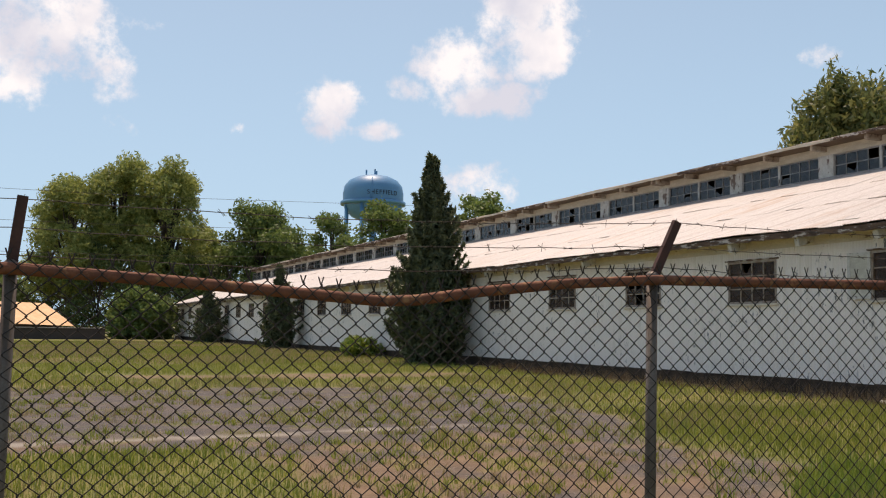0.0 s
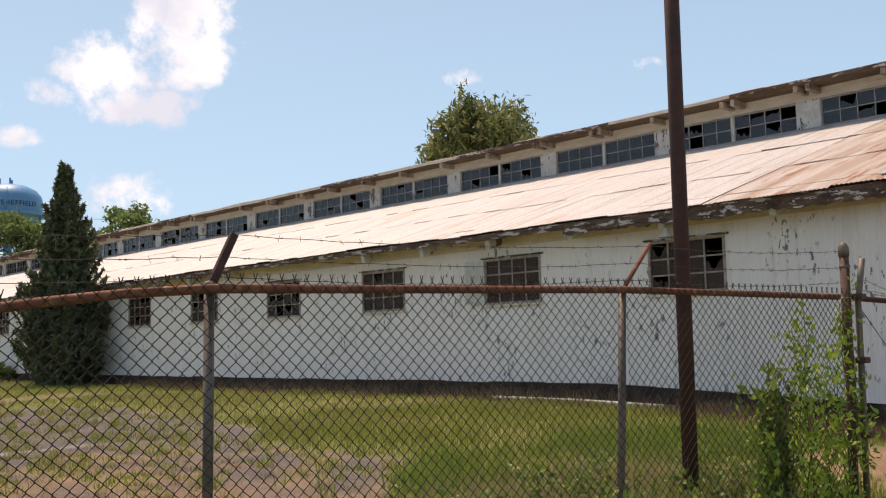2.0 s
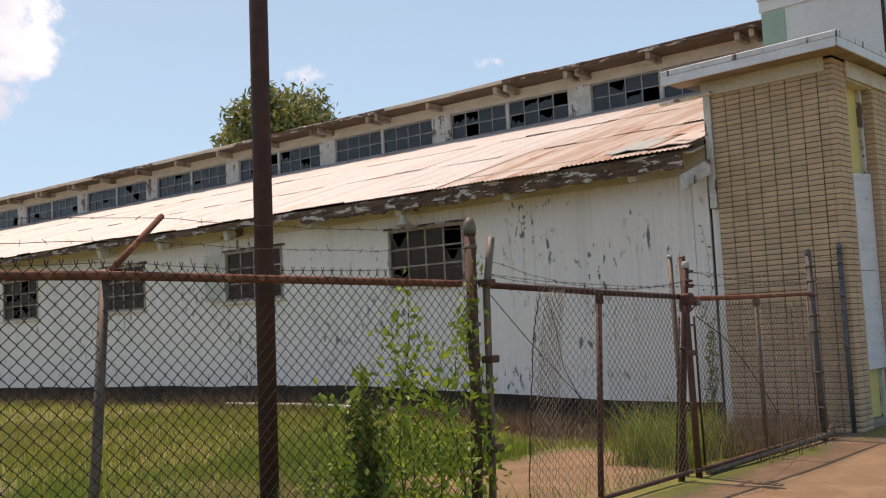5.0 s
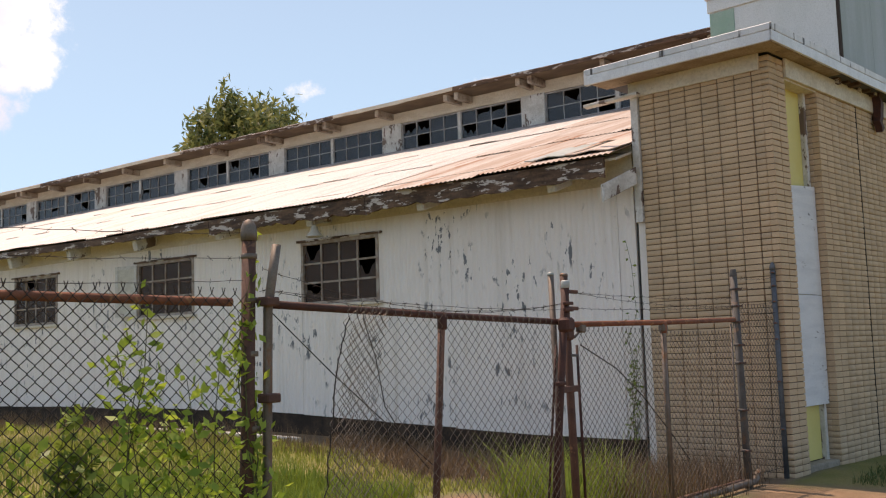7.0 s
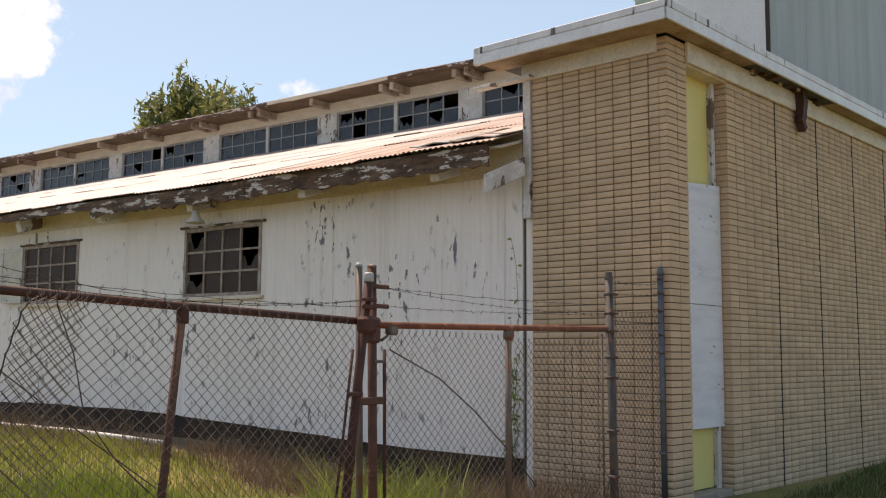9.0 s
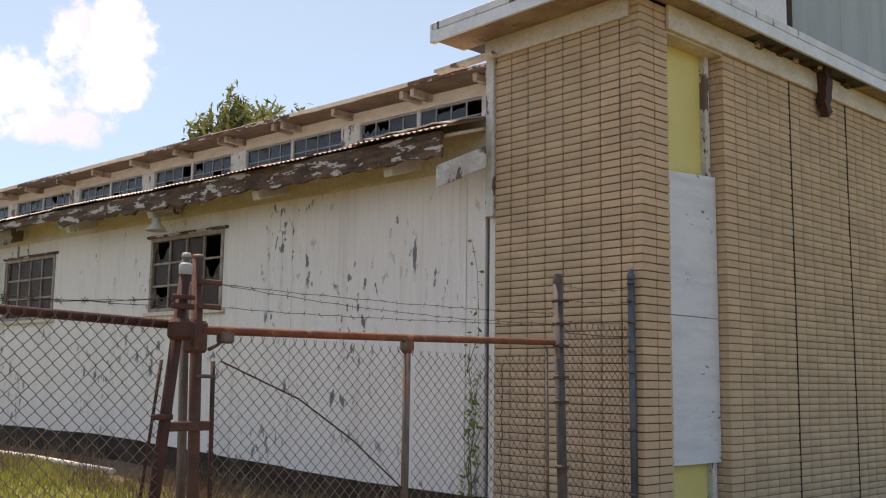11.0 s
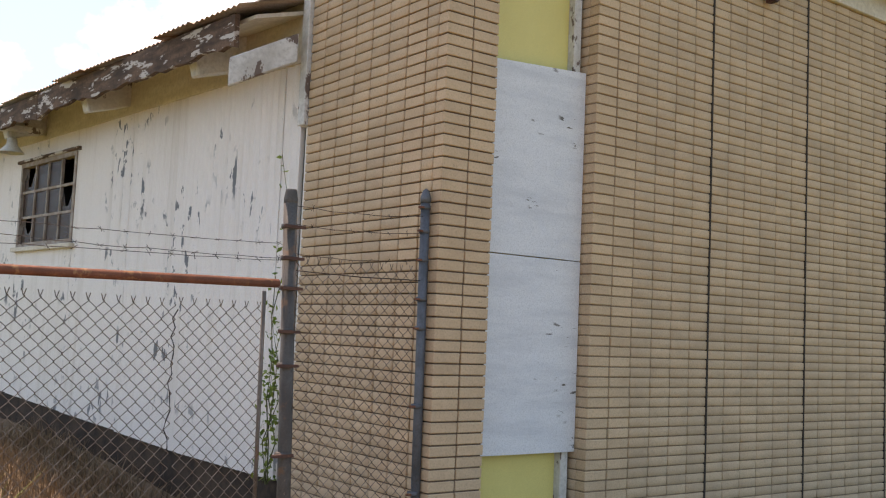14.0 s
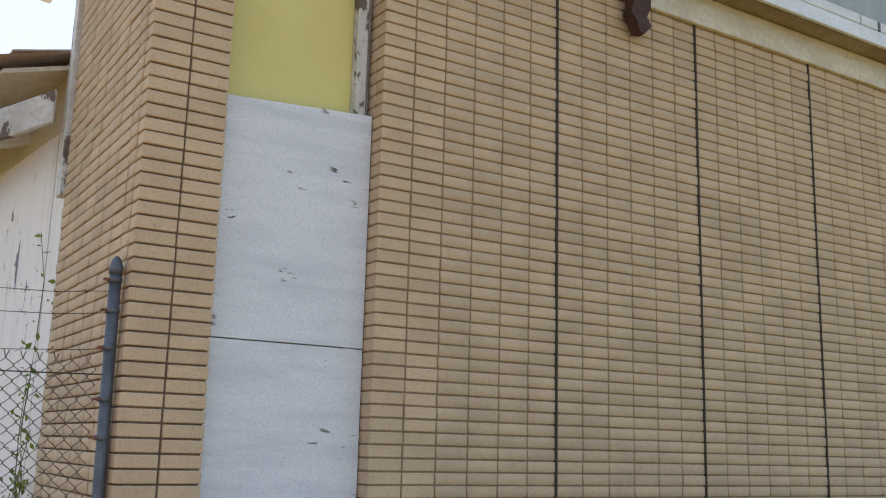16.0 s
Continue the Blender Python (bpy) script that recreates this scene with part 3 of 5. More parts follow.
blades("grass", sow(10000, 13.9, 15.5, 5.0, 30.0, lambda x, y: 0.8 * (nz(x, y, 0.9, 3.0) > 0.02)), 0.34, 0.008, brown_brush, "dry brown stalks along the foundation", 0.5)
blades("grass", sow(14000, 15.2, 24.0, 0.2, 2.6, lambda x, y: 1.0 if y < 3.1 - (x - 15.42) * 0.096 else 0), 0.12, 0.009, shaded_grass, "mown grass before the brick wall, darkened for the building's shadow", 0.6)


def tufts(n, x0, x1, y0, y1, each):
    out = []
    for x, y in zip(rng.uniform(x0, x1, n), rng.uniform(y0, y1, n)):
        if cover(x, y)[0] < 0.7 and nz(x, y, 0.9, 21.0) > -0.15:
            sc = rng.uniform(0.5, 1.3)
            for dx, dy in rng.normal(size=(each, 2)) * 0.05 * sc:
                out.append((x + dx, y + dy, ground_z(x, y), sc))
    return out


blades("grass", tufts(2200, -5, 10, 4.8, 24, 16), 0.10, 0.010, grass_dry, "straw tufts in the cracks of the lot", 1.0)
blades("grass", tufts(2400, -5, 10, 4.8, 24, 18), 0.11, 0.012, grass_green, "green tufts in the cracks of the lot", 1.0)

blades("grass", sow(3200, 11.8, 13.3, 3.8, 4.9, lambda x, y: (0.65 + 0.6 * nz(x, y, 2.0, 6.0)) * fade(x, y, 11.8, 13.3, 3.8, 4.9, 0.4)), 0.75, 0.010, grass_lush, "tall bright grass clump where the gates meet", 0.9)

# ---- long warehouse ----
WX, EAVE_X, EAVE_Z, CL_X, CL_Z = 15.67, 15.10, 3.66, 23.79, 6.42
SLOPE = (CL_Z - EAVE_Z) / (CL_X - EAVE_X)
Y0, Y1 = 5.02, 103.0
BAY, WIN0, WIN_W, WIN_B, WIN_T = 4.22, 9.14, 1.60, 2.20, 3.18
shed = thing("warehouse", "long white derelict warehouse with corrugated iron roof and clerestory windows", "warehouse", at=(0, 0, 0))


def roof_at(x):
    return EAVE_Z + (x - EAVE_X) * SLOPE


def siding_bottom(y):
    return 0.58 - 0.26 * smooth(-y, -13.0, -5.0)


def ribbed_panel(y0, y1, z0a, z0b, z1, x):
    """A wall sheet with shallow vertical ribs; z0a and z0b are its lower corners."""
    bm = bmesh.new()
    n = max(2, int((y1 - y0) / 0.076)) * 2
    rows = []
    for i in range(n + 1):
        y = y0 + (y1 - y0) * i / n
        dx = 0.007 if i % 2 else -0.007
        zb = z0a + (z0b - z0a) * i / n
        rows.append([bm.verts.new((x + dx, y, zb)), bm.verts.new((x + dx, y, z1)), bm.verts.new((x + 0.03, y, z1)), bm.verts.new((x + 0.03, y, zb))])
    for a, b2 in zip(rows, rows[1:]):
        for k in range(4):
            bm.faces.new((a[k], a[(k + 1) % 4], b2[(k + 1) % 4], b2[k]))
    bm.faces.new(rows[0])
    bm.faces.new(rows[-1][::-1])
    bmesh.ops.recalc_face_normals(bm, faces=bm.faces)
    return bm


def wall_sheets():
    cuts, y = [], Y0
    for k in range(-1, 23):
        wy = WIN0 + BAY * k
        gap = [wy + WIN_W, wy + WIN_W + 1.31, wy + BAY]
        if k == -1:
            cuts += [(Y0, 5.25, 0), (5.25, gap[0], 0), (gap[0], gap[1], 0), (gap[1], gap[2], 0)]
            continue
        cuts.append((wy, gap[0], 1))
        cuts += [(gap[0], gap[1], 0), (gap[1], gap[2], 0)]
    for a, b2, win in cuts:
        b2 = min(b2, Y1)
        if b2 - a < 0.05:
            continue
        x = WX + random.uniform(-0.004, 0.004)
        a, b2 = a + 0.003, b2 - 0.003
        lo = siding_bottom(a) + random.uniform(-0.015, 0.015), siding_bottom(b2) + random.uniform(-0.015, 0.015)
        if win:
            part("wall_panel", ribbed_panel(a, b2, lo[0], lo[1], WIN_B, x), white_metal, shed)
            part("wall_panel", ribbed_panel(a, b2, WIN_T, WIN_T, 3.40, x), white_metal, shed)
        else:
            part("wall_panel", ribbed_panel(a, b2, lo[0], lo[1], 3.40, x), white_metal, shed)


wall_sheets()
# cream plate under the eave, foundation, and backing and inner shell painted near-black as indoor shade
part("wall_plate", boxes((WX - 0.012, WX + 0.03, Y0, Y1, 3.40, 3.86)), cream, shed, "cream painted board under the eave")
part("shade_backing", boxes((WX + 0.25, WX + 0.27, Y0, Y1, -0.2, 2.12), (WX + 0.25, WX + 0.27, Y0, Y1, 3.25, 3.7)), inside_shade, shed)
bm = bmesh.new()
n = 220
rows = []
for i in range(n + 1):
    y = Y0 + (Y1 - Y0) * i / n
    dx = 0.03 * nz(y, 0, 1.5, 4.0)
    rows.append([bm.verts.new((WX + 0.04 + dx, y, -0.5)), bm.verts.new((WX + 0.02 + dx * 0.5, y, siding_bottom(y) + 0.02)), bm.verts.new((WX + 0.25, y, siding_bottom(y) + 0.02)), bm.verts.new((WX + 0.25, y, -0.5))])
for a, b2 in zip(rows, rows[1:]):
    for k in range(4):
        bm.faces.new((a[k], a[(k + 1) % 4], b2[(k + 1) % 4], b2[k]))
bmesh.ops.recalc_face_normals(bm, faces=bm.faces)
part("foundation", bm, foundation_mat, shed, "dark stained foundation wall")
part("inner_floor", boxes((WX + 0.27, 45, Y0, Y1, -0.3, 0.3)), inside_shade, shed)
part("end_wall", boxes((WX, 41.5, Y1, Y1 + 0.2, -0.3, 3.7), (CL_X + 0.1, 34, Y1, Y1 + 0.2, 3.7, 7.3)), white_sheet, shed, "pale end wall")
part("end_wall", boxes((WX + 0.03, 41.5, Y0 + 0.05, Y0 + 0.2, -0.3, 3.9), (18, 39, Y0 + 0.05, Y0 + 0.2, 3.9, 4.6), (CL_X, 33, Y0 + 0.05, Y0 + 0.2, 4.6, 7.3)), white_sheet, shed)
part("back_wall", boxes((41.5, 41.7, Y0, Y1, -0.3, 3.8)), white_sheet, shed)


def corrugated(x0, x1, y0, y1, z0, z1, mat, name, label="", ragged=0.05, pitch=0.076, lift=0.0, seed=0):
    """Corrugated sheets, each 0.66 m wide with its own lap and lower edge; the waves run up the slope."""
    r = random.Random(seed)
    per = 4
    n = int((y1 - y0) / pitch) * per
    ys = np.linspace(y0, y1, n + 1)
    rows = 4
    verts = []
    off = {}
    for j in range(rows):
        f = j / (rows - 1)
        for i, y in enumerate(ys):
            s = int((y - y0) / 0.66)
            if s not in off:
                off[s] = (r.uniform(-ragged, ragged), r.uniform(-0.006, 0.010), r.uniform(-0.02, 0.02) * (r.random() < 0.3))
            e, up, tilt = off[s]
            wave = 0.009 * math.cos(2 * math.pi * (y - y0) / pitch)
            x = x0 + (x1 - x0) * f + (e if j == 0 else 0)
            sag = 0.035 * nz(y, 0, 0.35, 2.0) * max(0.0, 1 - (x - EAVE_X) / 8.7)
            verts.append((x, y, z0 + (z1 - z0) * (x - x0) / (x1 - x0) + wave + lift + up + tilt * (1 - f) + (sag if x1 < 25 else 0.03 * nz(y, 3.0, 0.35, 2.0) * (1 - f))))
    w = n + 1
    k = np.arange(rows * w).reshape(rows, w)
    q = np.stack([k[:-1, :-1], k[1:, :-1], k[1:, 1:], k[:-1, 1:]], -1).reshape(-1)
    me = mesh_from_arrays(name, verts, q, 4, mat)
    me.polygons.foreach_set("use_smooth", np.ones(len(me.polygons), bool))
    return part(name, me, mat, shed, label)


for k, (xa, xb) in enumerate(((EAVE_X, 18.1), (17.95, 21.0), (20.85, CL_X - 0.03))):
    za, zb = roof_at(xa) + 0.03 + 0.012 * k, roof_at(xb) + 0.03 + 0.012 * k
    corrugated(xa, xb, 9.2, Y1 + 0.3, za, zb, roof_mat, "roof", "sun-bleached corrugated iron roof with rust streaks", ragged=0.05 if k == 0 else 0.02, seed=3 + k)
    corrugated(xa + (0.03 if k == 0 else 0), xb, 4.98, 9.2, za, zb, rust_roof, "roof", "rust-stained corrugated roof sheets", ragged=0.12 if k == 0 else 0.03, seed=8 + k)
# loose sheets near the brick front
for y, x, tw in ((5.35, 15.25, 3.0), (6.0, 15.32, -2.0), (5.6, 16.2, 2.5)):
    bm = boxes((0, 1.1, -0.35, 0.35, 0, 0.012))
    bmesh.ops.subdivide_edges(bm, edges=bm.edges[:], cuts=5, use_grid_fill=True)
    for v in bm.verts:
        v.co.z += 0.012 * math.cos(v.co.y * 40) + 0.03 * max(0, 0.3 - v.co.x)
    sheet = part("loose_sheet", bm, rust_roof if tw > 0 else grey_sheet, shed, "loose bent roofing sheet")
    sheet.matrix_basis = pose(x, y, roof_at(x) + 0.055, 0, -math.degrees(math.atan(SLOPE)), tw)

# roof deck and eave board, broken into lengths
bm = bmesh.new()
a = [bm.verts.new(c) for c in ((EAVE_X + 0.12, Y0 - 0.02, roof_at(EAVE_X + 0.12) - 0.05), (CL_X, Y0 - 0.02, CL_Z - 0.08), (CL_X, Y1 + 0.2, CL_Z - 0.08), (EAVE_X + 0.12, Y1 + 0.2, roof_at(EAVE_X + 0.12) - 0.05))]
b2 = [bm.verts.new(v.co - Vector((0, 0, 0.03))) for v in a]
bm.faces.new(a), bm.faces.new(b2[::-1])
for i in range(4):
    bm.faces.new((a[i], b2[i], b2[(i + 1) % 4], a[(i + 1) % 4]))
bmesh.ops.recalc_face_normals(bm, faces=bm.faces)
part("roof_deck", bm, cream, shed, "cream boards under the roof")
y = Y0 + 0.1
while y < Y1:
    ln = random.uniform(2.0, 4.2)
    near = y < 9.5
    dz = random.uniform(-0.03, 0.01)
    h = 0.11 if not near else random.uniform(0.16, 0.21)
    bm = boxes((EAVE_X + 0.02, EAVE_X + 0.06, y, min(y + ln - 0.01, Y1), EAVE_Z - h + dz, EAVE_Z - 0.005))
    bmesh.ops.subdivide_edges(bm, edges=[e for e in bm.edges if abs((e.verts[0].co - e.verts[1].co).y) > 0.5], cuts=36)
    for v in bm.verts:
        if v.co.z < EAVE_Z - 0.05:
            v.co.z += (0.025 if near else 0.012) * nz(v.co.y, 0, 4.0, 7.0) + (0.035 if near else 0.012) * nz(v.co.y, 0, 9.0, 1.0) + (0.03 * nz(v.co.y, 2.0, 26.0, 1.0) if near else 0)
        v.co.x += 0.012 * nz(v.co.y, v.co.z, 2.0, 3.0)
        v.co.z += 0.035 * nz(v.co.y, 0, 0.35, 2.0)
    part("eave_board", bm, rotten, shed, "rotten weathered eave board")
    y += ln

tail = bevelled(boxes((0.0, 0.60, -0.065, 0.065, -0.29, 0.0)), 0.012)
tail_me = mesh_of("rafter_tail", tail, white_wood)
ang = -math.degrees(math.atan(SLOPE))
y, k = 5.93, 0
while y < Y1 - 1:
    if random.random() < 0.86 or y < 13:
        o = part("rafter_tail", tail_me, white_wood, shed)
        o.matrix_basis = pose(EAVE_X + 0.07, y + random.uniform(-0.06, 0.06), roof_at(EAVE_X + 0.07) - 0.06, random.uniform(-2, 2), ang, 0)
    y += 2.115
bm = boxes((0.0, 0.48, -0.025, 0.025, -0.02, 0.19))
for v in bm.verts:
    v.co.z += 0.48 * v.co.x
bevelled(bm, 0.008)
o = part("rafter_tail", bm, white_wood, shed, "broken hanging board with flaking white paint")
o.matrix_basis = pose(15.11, 5.15, 3.14, 0, 0, -30)


def pane_mesh(w, h, kind, mat, seed=0):
    """One pane: whole, or with a jagged hole broken out of it."""
    bm = bmesh.new()
    r = random.Random(seed)
    if kind == "whole":
        box(bm, -0.002, 0.002, 0, w, 0, h)
    else:
        pts = [(0, 0), (w, 0), (w, h * r.uniform(0.2, 0.5))]
        for i in range(4):
            pts.append((w * (0.85 - 0.2 * i), h * r.uniform(0.15, 0.75)))
        pts += [(0, h * r.uniform(0.4, 1.0))]
        f = [bm.verts.new((-0.002, p, q)) for p, q in pts]
        g = [bm.verts.new((0.002, p, q)) for p, q in pts]
        bm.faces.new(f), bm.faces.new(g[::-1])
        for i in range(len(f)):
            bm.faces.new((f[i], g[i], g[(i + 1) % len(f)], f[(i + 1) % len(f)]))
        bmesh.ops.recalc_face_normals(bm, faces=bm.faces)
    return mesh_of("pane", bm, mat)


def sash_window(name, y, z, x, w, h, cols, rows_n, bar, sash, pane_set, parent, r, frame_w=0.05, label="", holes=None):
    """A steel window: frame, bars and its panes, some broken or gone."""
    key = (name, cols)
    if key not in FRAMES:
        specs = [(-0.03, 0.05, 0, frame_w, 0, h), (-0.03, 0.05, w - frame_w, w, 0, h), (-0.03, 0.05, frame_w, w - frame_w, 0, frame_w), (-0.03, 0.05, frame_w, w - frame_w, h - frame_w, h)]
        iw, ih = w - 2 * frame_w, h - 2 * frame_w
        bars = [(-0.015, 0.015, frame_w + iw * i / cols - bar / 2, frame_w + iw * i / cols + bar / 2, frame_w, h - frame_w) for i in range(1, cols)]
        cross = [(-0.011, 0.011, frame_w, w - frame_w, frame_w + ih * j / rows_n - bar / 2, frame_w + ih * j / rows_n + bar / 2) for j in range(1, rows_n)]
        FRAMES[key] = (mesh_of("window_frame", boxes(*specs), sash), [mesh_of("glazing_bar", boxes(q), sash) for q in bars + cross])
    win = new("window")
    win.parent = parent
    win.location = (x, y, z)
    win["label"] = label
    part("window_frame", FRAMES[key][0], sash, win)
    for q in FRAMES[key][1]:
        part("glazing_bar", q, sash, win)
    iw, ih = w - 2 * frame_w, h - 2 * frame_w
    for i in range(cols):
        for j in range(rows_n):
            d = r.random() if holes is None else {"gone": 0.0, "broken": 0.99}.get(holes.get((i, j)), 0.5)
            if d < (0.02 if name == "wall_window" and y < 19 else 0.07):
                continue
            p = part("pane", pane_set[0] if d < (0.90 if name == "wall_window" and y < 19 else 0.82) else r.choice(pane_set[1:]), None, win)
            p.matrix_basis = pose(0.004 + r.uniform(-0.002, 0.002), frame_w + iw * i / cols + 0.004, frame_w + ih * j / rows_n + 0.004, 0, r.uniform(-0.8, 0.8), r.uniform(-0.8, 0.8))
    return win


FRAMES = {}
pw, ph = (WIN_W - 0.1) / 4 - 0.008, (WIN_T - WIN_B - 0.1) / 3 - 0.008
set_a = [pane_mesh(pw, ph, "whole", grimy_pane)] + [pane_mesh(pw, ph, "broken", grimy_pane, s) for s in (1, 2, 3)]
rw = random.Random(11)
for k in range(22):
    y = WIN0 + BAY * k
    if k == 6:
        continue
    sash_window("wall_window", y, WIN_B, WX + 0.01, WIN_W, WIN_T - WIN_B, 4, 3, 0.028, sash_mat, set_a, shed, rw, label="rusty steel window with grimy and broken panes",
                holes=None if k else {(3, 2): "broken", (3, 0): "broken", (0, 2): "gone", (0, 1): "broken"})
    if k < 12:
        part("window_sill", bevelled(boxes((WX - 0.06, WX + 0.02, y - 0.06, y + WIN_W + 0.06, WIN_B - 0.05, WIN_B)), 0.006), cream, shed)
        part("window_head", bevelled(boxes((WX - 0.045, WX + 0.02, y - 0.08, y + WIN_W + 0.08, WIN_T, WIN_T + 0.035)), 0.006), rotten, shed)
# open white casement beside one window
sh = new("casement")
sh.parent = shed
sh["label"] = "open white casement with two panes"
sh.location = (WX - 0.02, WIN0 + BAY + WIN_W, WIN_B + 0.03)
sh.rotation_euler = (0, 0, radians(16))
part("casement_frame", boxes((-0.02, 0.01, 0, 0.06, 0, 0.92), (-0.02, 0.01, 0.42, 0.48, 0, 0.92), (-0.02, 0.01, 0.06, 0.42, 0, 0.06), (-0.02, 0.01, 0.06, 0.42, 0.86, 0.92)), white_wood, sh)
part("casement_panel", boxes((-0.01, 0.004, 0.06, 0.42, 0.06, 0.86)), lamp_white, sh)

# clerestory
PIER_W, CL0, CBAY = 0.64, 11.12, 4.252
CW = (CBAY - PIER_W - 0.07) / 2
set_b = [pane_mesh((CW - 0.06) / 4 - 0.006, (0.70 - 0.06) / 2 - 0.006, "whole", slate_pane)] + [pane_mesh((CW - 0.06) / 4 - 0.006, (0.70 - 0.06) / 2 - 0.006, "broken", slate_pane, s) for s in (5, 6, 7, 8)]
pier_me = mesh_of("clerestory_pier", bevelled(boxes((CL_X - 0.06, CL_X + 0.12, 0, PIER_W, 6.36, 7.20)), 0.01), white_wood)
mull_me = mesh_of("mullion", boxes((CL_X - 0.02, CL_X + 0.08, 0, 0.07, 6.44, 7.20)), white_wood)
rc = random.Random(23)
for k in range(-2, 22):
    y = CL0 + CBAY * k
    if y > Y1 - 1:
        continue
    if y > Y0:
        o = part("clerestory_pier", pier_me, white_wood, shed)
        o.location.y = y
    for s in (0, 1):
        if y + PIER_W + s * (CW + 0.07) < Y0:
            continue
        sash_window("clerestory_window", y + PIER_W + s * (CW + 0.07), 6.48, CL_X + 0.02, CW, 0.70, 4, 2, 0.022, clere_sash, set_b, shed, rc, frame_w=0.03, label="grey steel clerestory window with broken panes")
    if y + PIER_W + CW > Y0:
        o = part("mullion", mull_me, white_wood, shed)
        o.location.y = y + PIER_W + CW
part("clerestory_beam", boxes((CL_X - 0.05, CL_X + 0.12, Y0, Y1, 7.19, 7.46)), cream, shed, "cream beam above the clerestory windows")
part("clerestory_sill", boxes((CL_X - 0.12, CL_X + 0.1, Y0, Y1, 6.37, 6.475)), sill_mat, shed, "faded mauve sill")
part("clerestory_flashing", boxes((CL_X - 0.28, CL_X - 0.1, Y0, Y1, 6.325, 6.37)), sill_mat, shed)
# added sheet behind the clerestory, its black standing for shade indoors
part("shade_backing", boxes((CL_X + 3.5, CL_X + 3.6, Y0, Y1, 3.0, 8.0)), inside_shade, shed)
TOP_E, TOP_Z = 22.98, 7.50
cl_tail = mesh_of("rafter_tail", bevelled(boxes((TOP_E + 0.16, CL_X + 0.1, -0.06, 0.06, 7.30, 7.47)), 0.012), stained_wood)
y = CL0 + PIER_W / 2 - CBAY
while y < Y1:
    if rc.random() < 0.92:
        o = part("rafter_tail", cl_tail, stained_wood, shed)
        o.location.y = y + rc.uniform(-0.08, 0.08)
        if rc.random() < 0.4:
            o2 = part("rafter_tail", cl_tail, stained_wood, shed)
            o2.location.y = o.location.y - 0.32
    y += CBAY / 2
corrugated(TOP_E, 29.0, Y0 - 0.1, Y1 + 0.3, TOP_Z + 0.03, TOP_Z + 1.5, roof_mat, "roof", "pale corrugated roof of the clerestory", seed=17, ragged=0.03)
part("roof_deck", boxes((TOP_E + 0.1, 29.0, Y0, Y1, TOP_Z - 0.03, TOP_Z)), dark_soffit, shed, "brown soffit boards")
y = Y0
while y < Y1:
    ln = rc.uniform(2.5, 5.0)
    bm = boxes((TOP_E + 0.02, TOP_E + 0.06, y, min(Y1, y + ln - 0.01), TOP_Z - 0.06 + rc.uniform(-0.03, 0.03), TOP_Z + 0.05))
    bmesh.ops.subdivide_edges(bm, edges=[e for e in bm.edges if abs((e.verts[0].co - e.verts[1].co).y) > 0.5], cuts=8)
    for v in bm.verts:
        v.co.z += 0.03 * nz(v.co.y, 3.0, 0.35, 2.0) + (0.025 * nz(v.co.y, 0, 3.0, 5.0) if v.co.z < TOP_Z else 0)
    part("eave_board", bm, rotten if rc.random() < 0.6 else cream, shed)
    y += ln
# far slope of the roof, so that the building is closed
bm = bmesh.new()
for xa, za, xb, zb in ((29.0, TOP_Z + 1.5, 35.2, TOP_Z), (33.8, CL_Z, 42.2, EAVE_Z)):
    f = [bm.verts.new(c) for c in ((xa, Y0, za), (xb, Y0, zb), (xb, Y1, zb), (xa, Y1, za))]
    g = [bm.verts.new(v.co - Vector((0, 0, 0.05))) for v in f]
    bm.faces.new(f), bm.faces.new(g[::-1])
    for i in range(4):
        bm.faces.new((f[i], g[i], g[(i + 1) % 4], f[(i + 1) % 4]))
bmesh.ops.recalc_face_normals(bm, faces=bm.faces)
part("roof", bm, roof_mat, shed)
part("back_wall", boxes((33.8, 34.0, Y0, Y1, CL_Z - 0.1, TOP_Z + 0.3)), white_sheet, shed)

# bell lamp under the eave
lamp = thing("wall_lamp", "white enamel bell lamp on a bracket under the eave", "lamp", at=(15.30, 10.08, 3.30))
part("lamp_shade", lathe([(0.03, 0.06), (0.05, 0.05), (0.06, -0.02), (0.13, -0.10), (0.135, -0.11), (0.12, -0.105), (0.04, 0.0), (0.02, 0.02)], 20), lamp_white, lamp)
part("lamp_arm", pipe([(0, 0, 0.05), (0.0, 0, 0.14), (0.12, 0, 0.17), (0.36, 0, 0.15)], 0.018), lamp_white, lamp)
part("lamp_mount", bevelled(boxes((-0.12, 0.30, -0.09, 0.09, 0.13, 0.20)), 0.01), white_wood, lamp)

# ---- brick front building, in its own frame: x along the front, y along the side ----
BRICK_AT, BRICK_TURN = (15.46, 3.226, 0.0), -5.5
office = thing("brick_building", "buff stack-bonded brick building with white metal fascia and boarded opening", "building", at=BRICK_AT, turn=BRICK_TURN)
COL, SCOL, ROW, B0 = 0.2032, 0.207, 0.0677, -0.16
FRONT_COLS, SIDE_COLS, COURSES = 62, 8, 70
OPEN0, OPEN1 = 2 * COL, 2 * COL + 0.86
SIDE = SIDE_COLS * SCOL
FRONT_END = OPEN1 + (FRONT_COLS - 2) * COL
TOP = B0 + COURSES * ROW
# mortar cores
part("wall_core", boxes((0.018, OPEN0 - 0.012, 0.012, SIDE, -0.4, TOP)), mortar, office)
part("wall_core", boxes((OPEN1 + 0.012, FRONT_END, 0.010, 0.30, -0.4, TOP)), front_mortar, office)
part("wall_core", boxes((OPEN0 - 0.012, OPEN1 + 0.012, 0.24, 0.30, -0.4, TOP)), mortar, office)
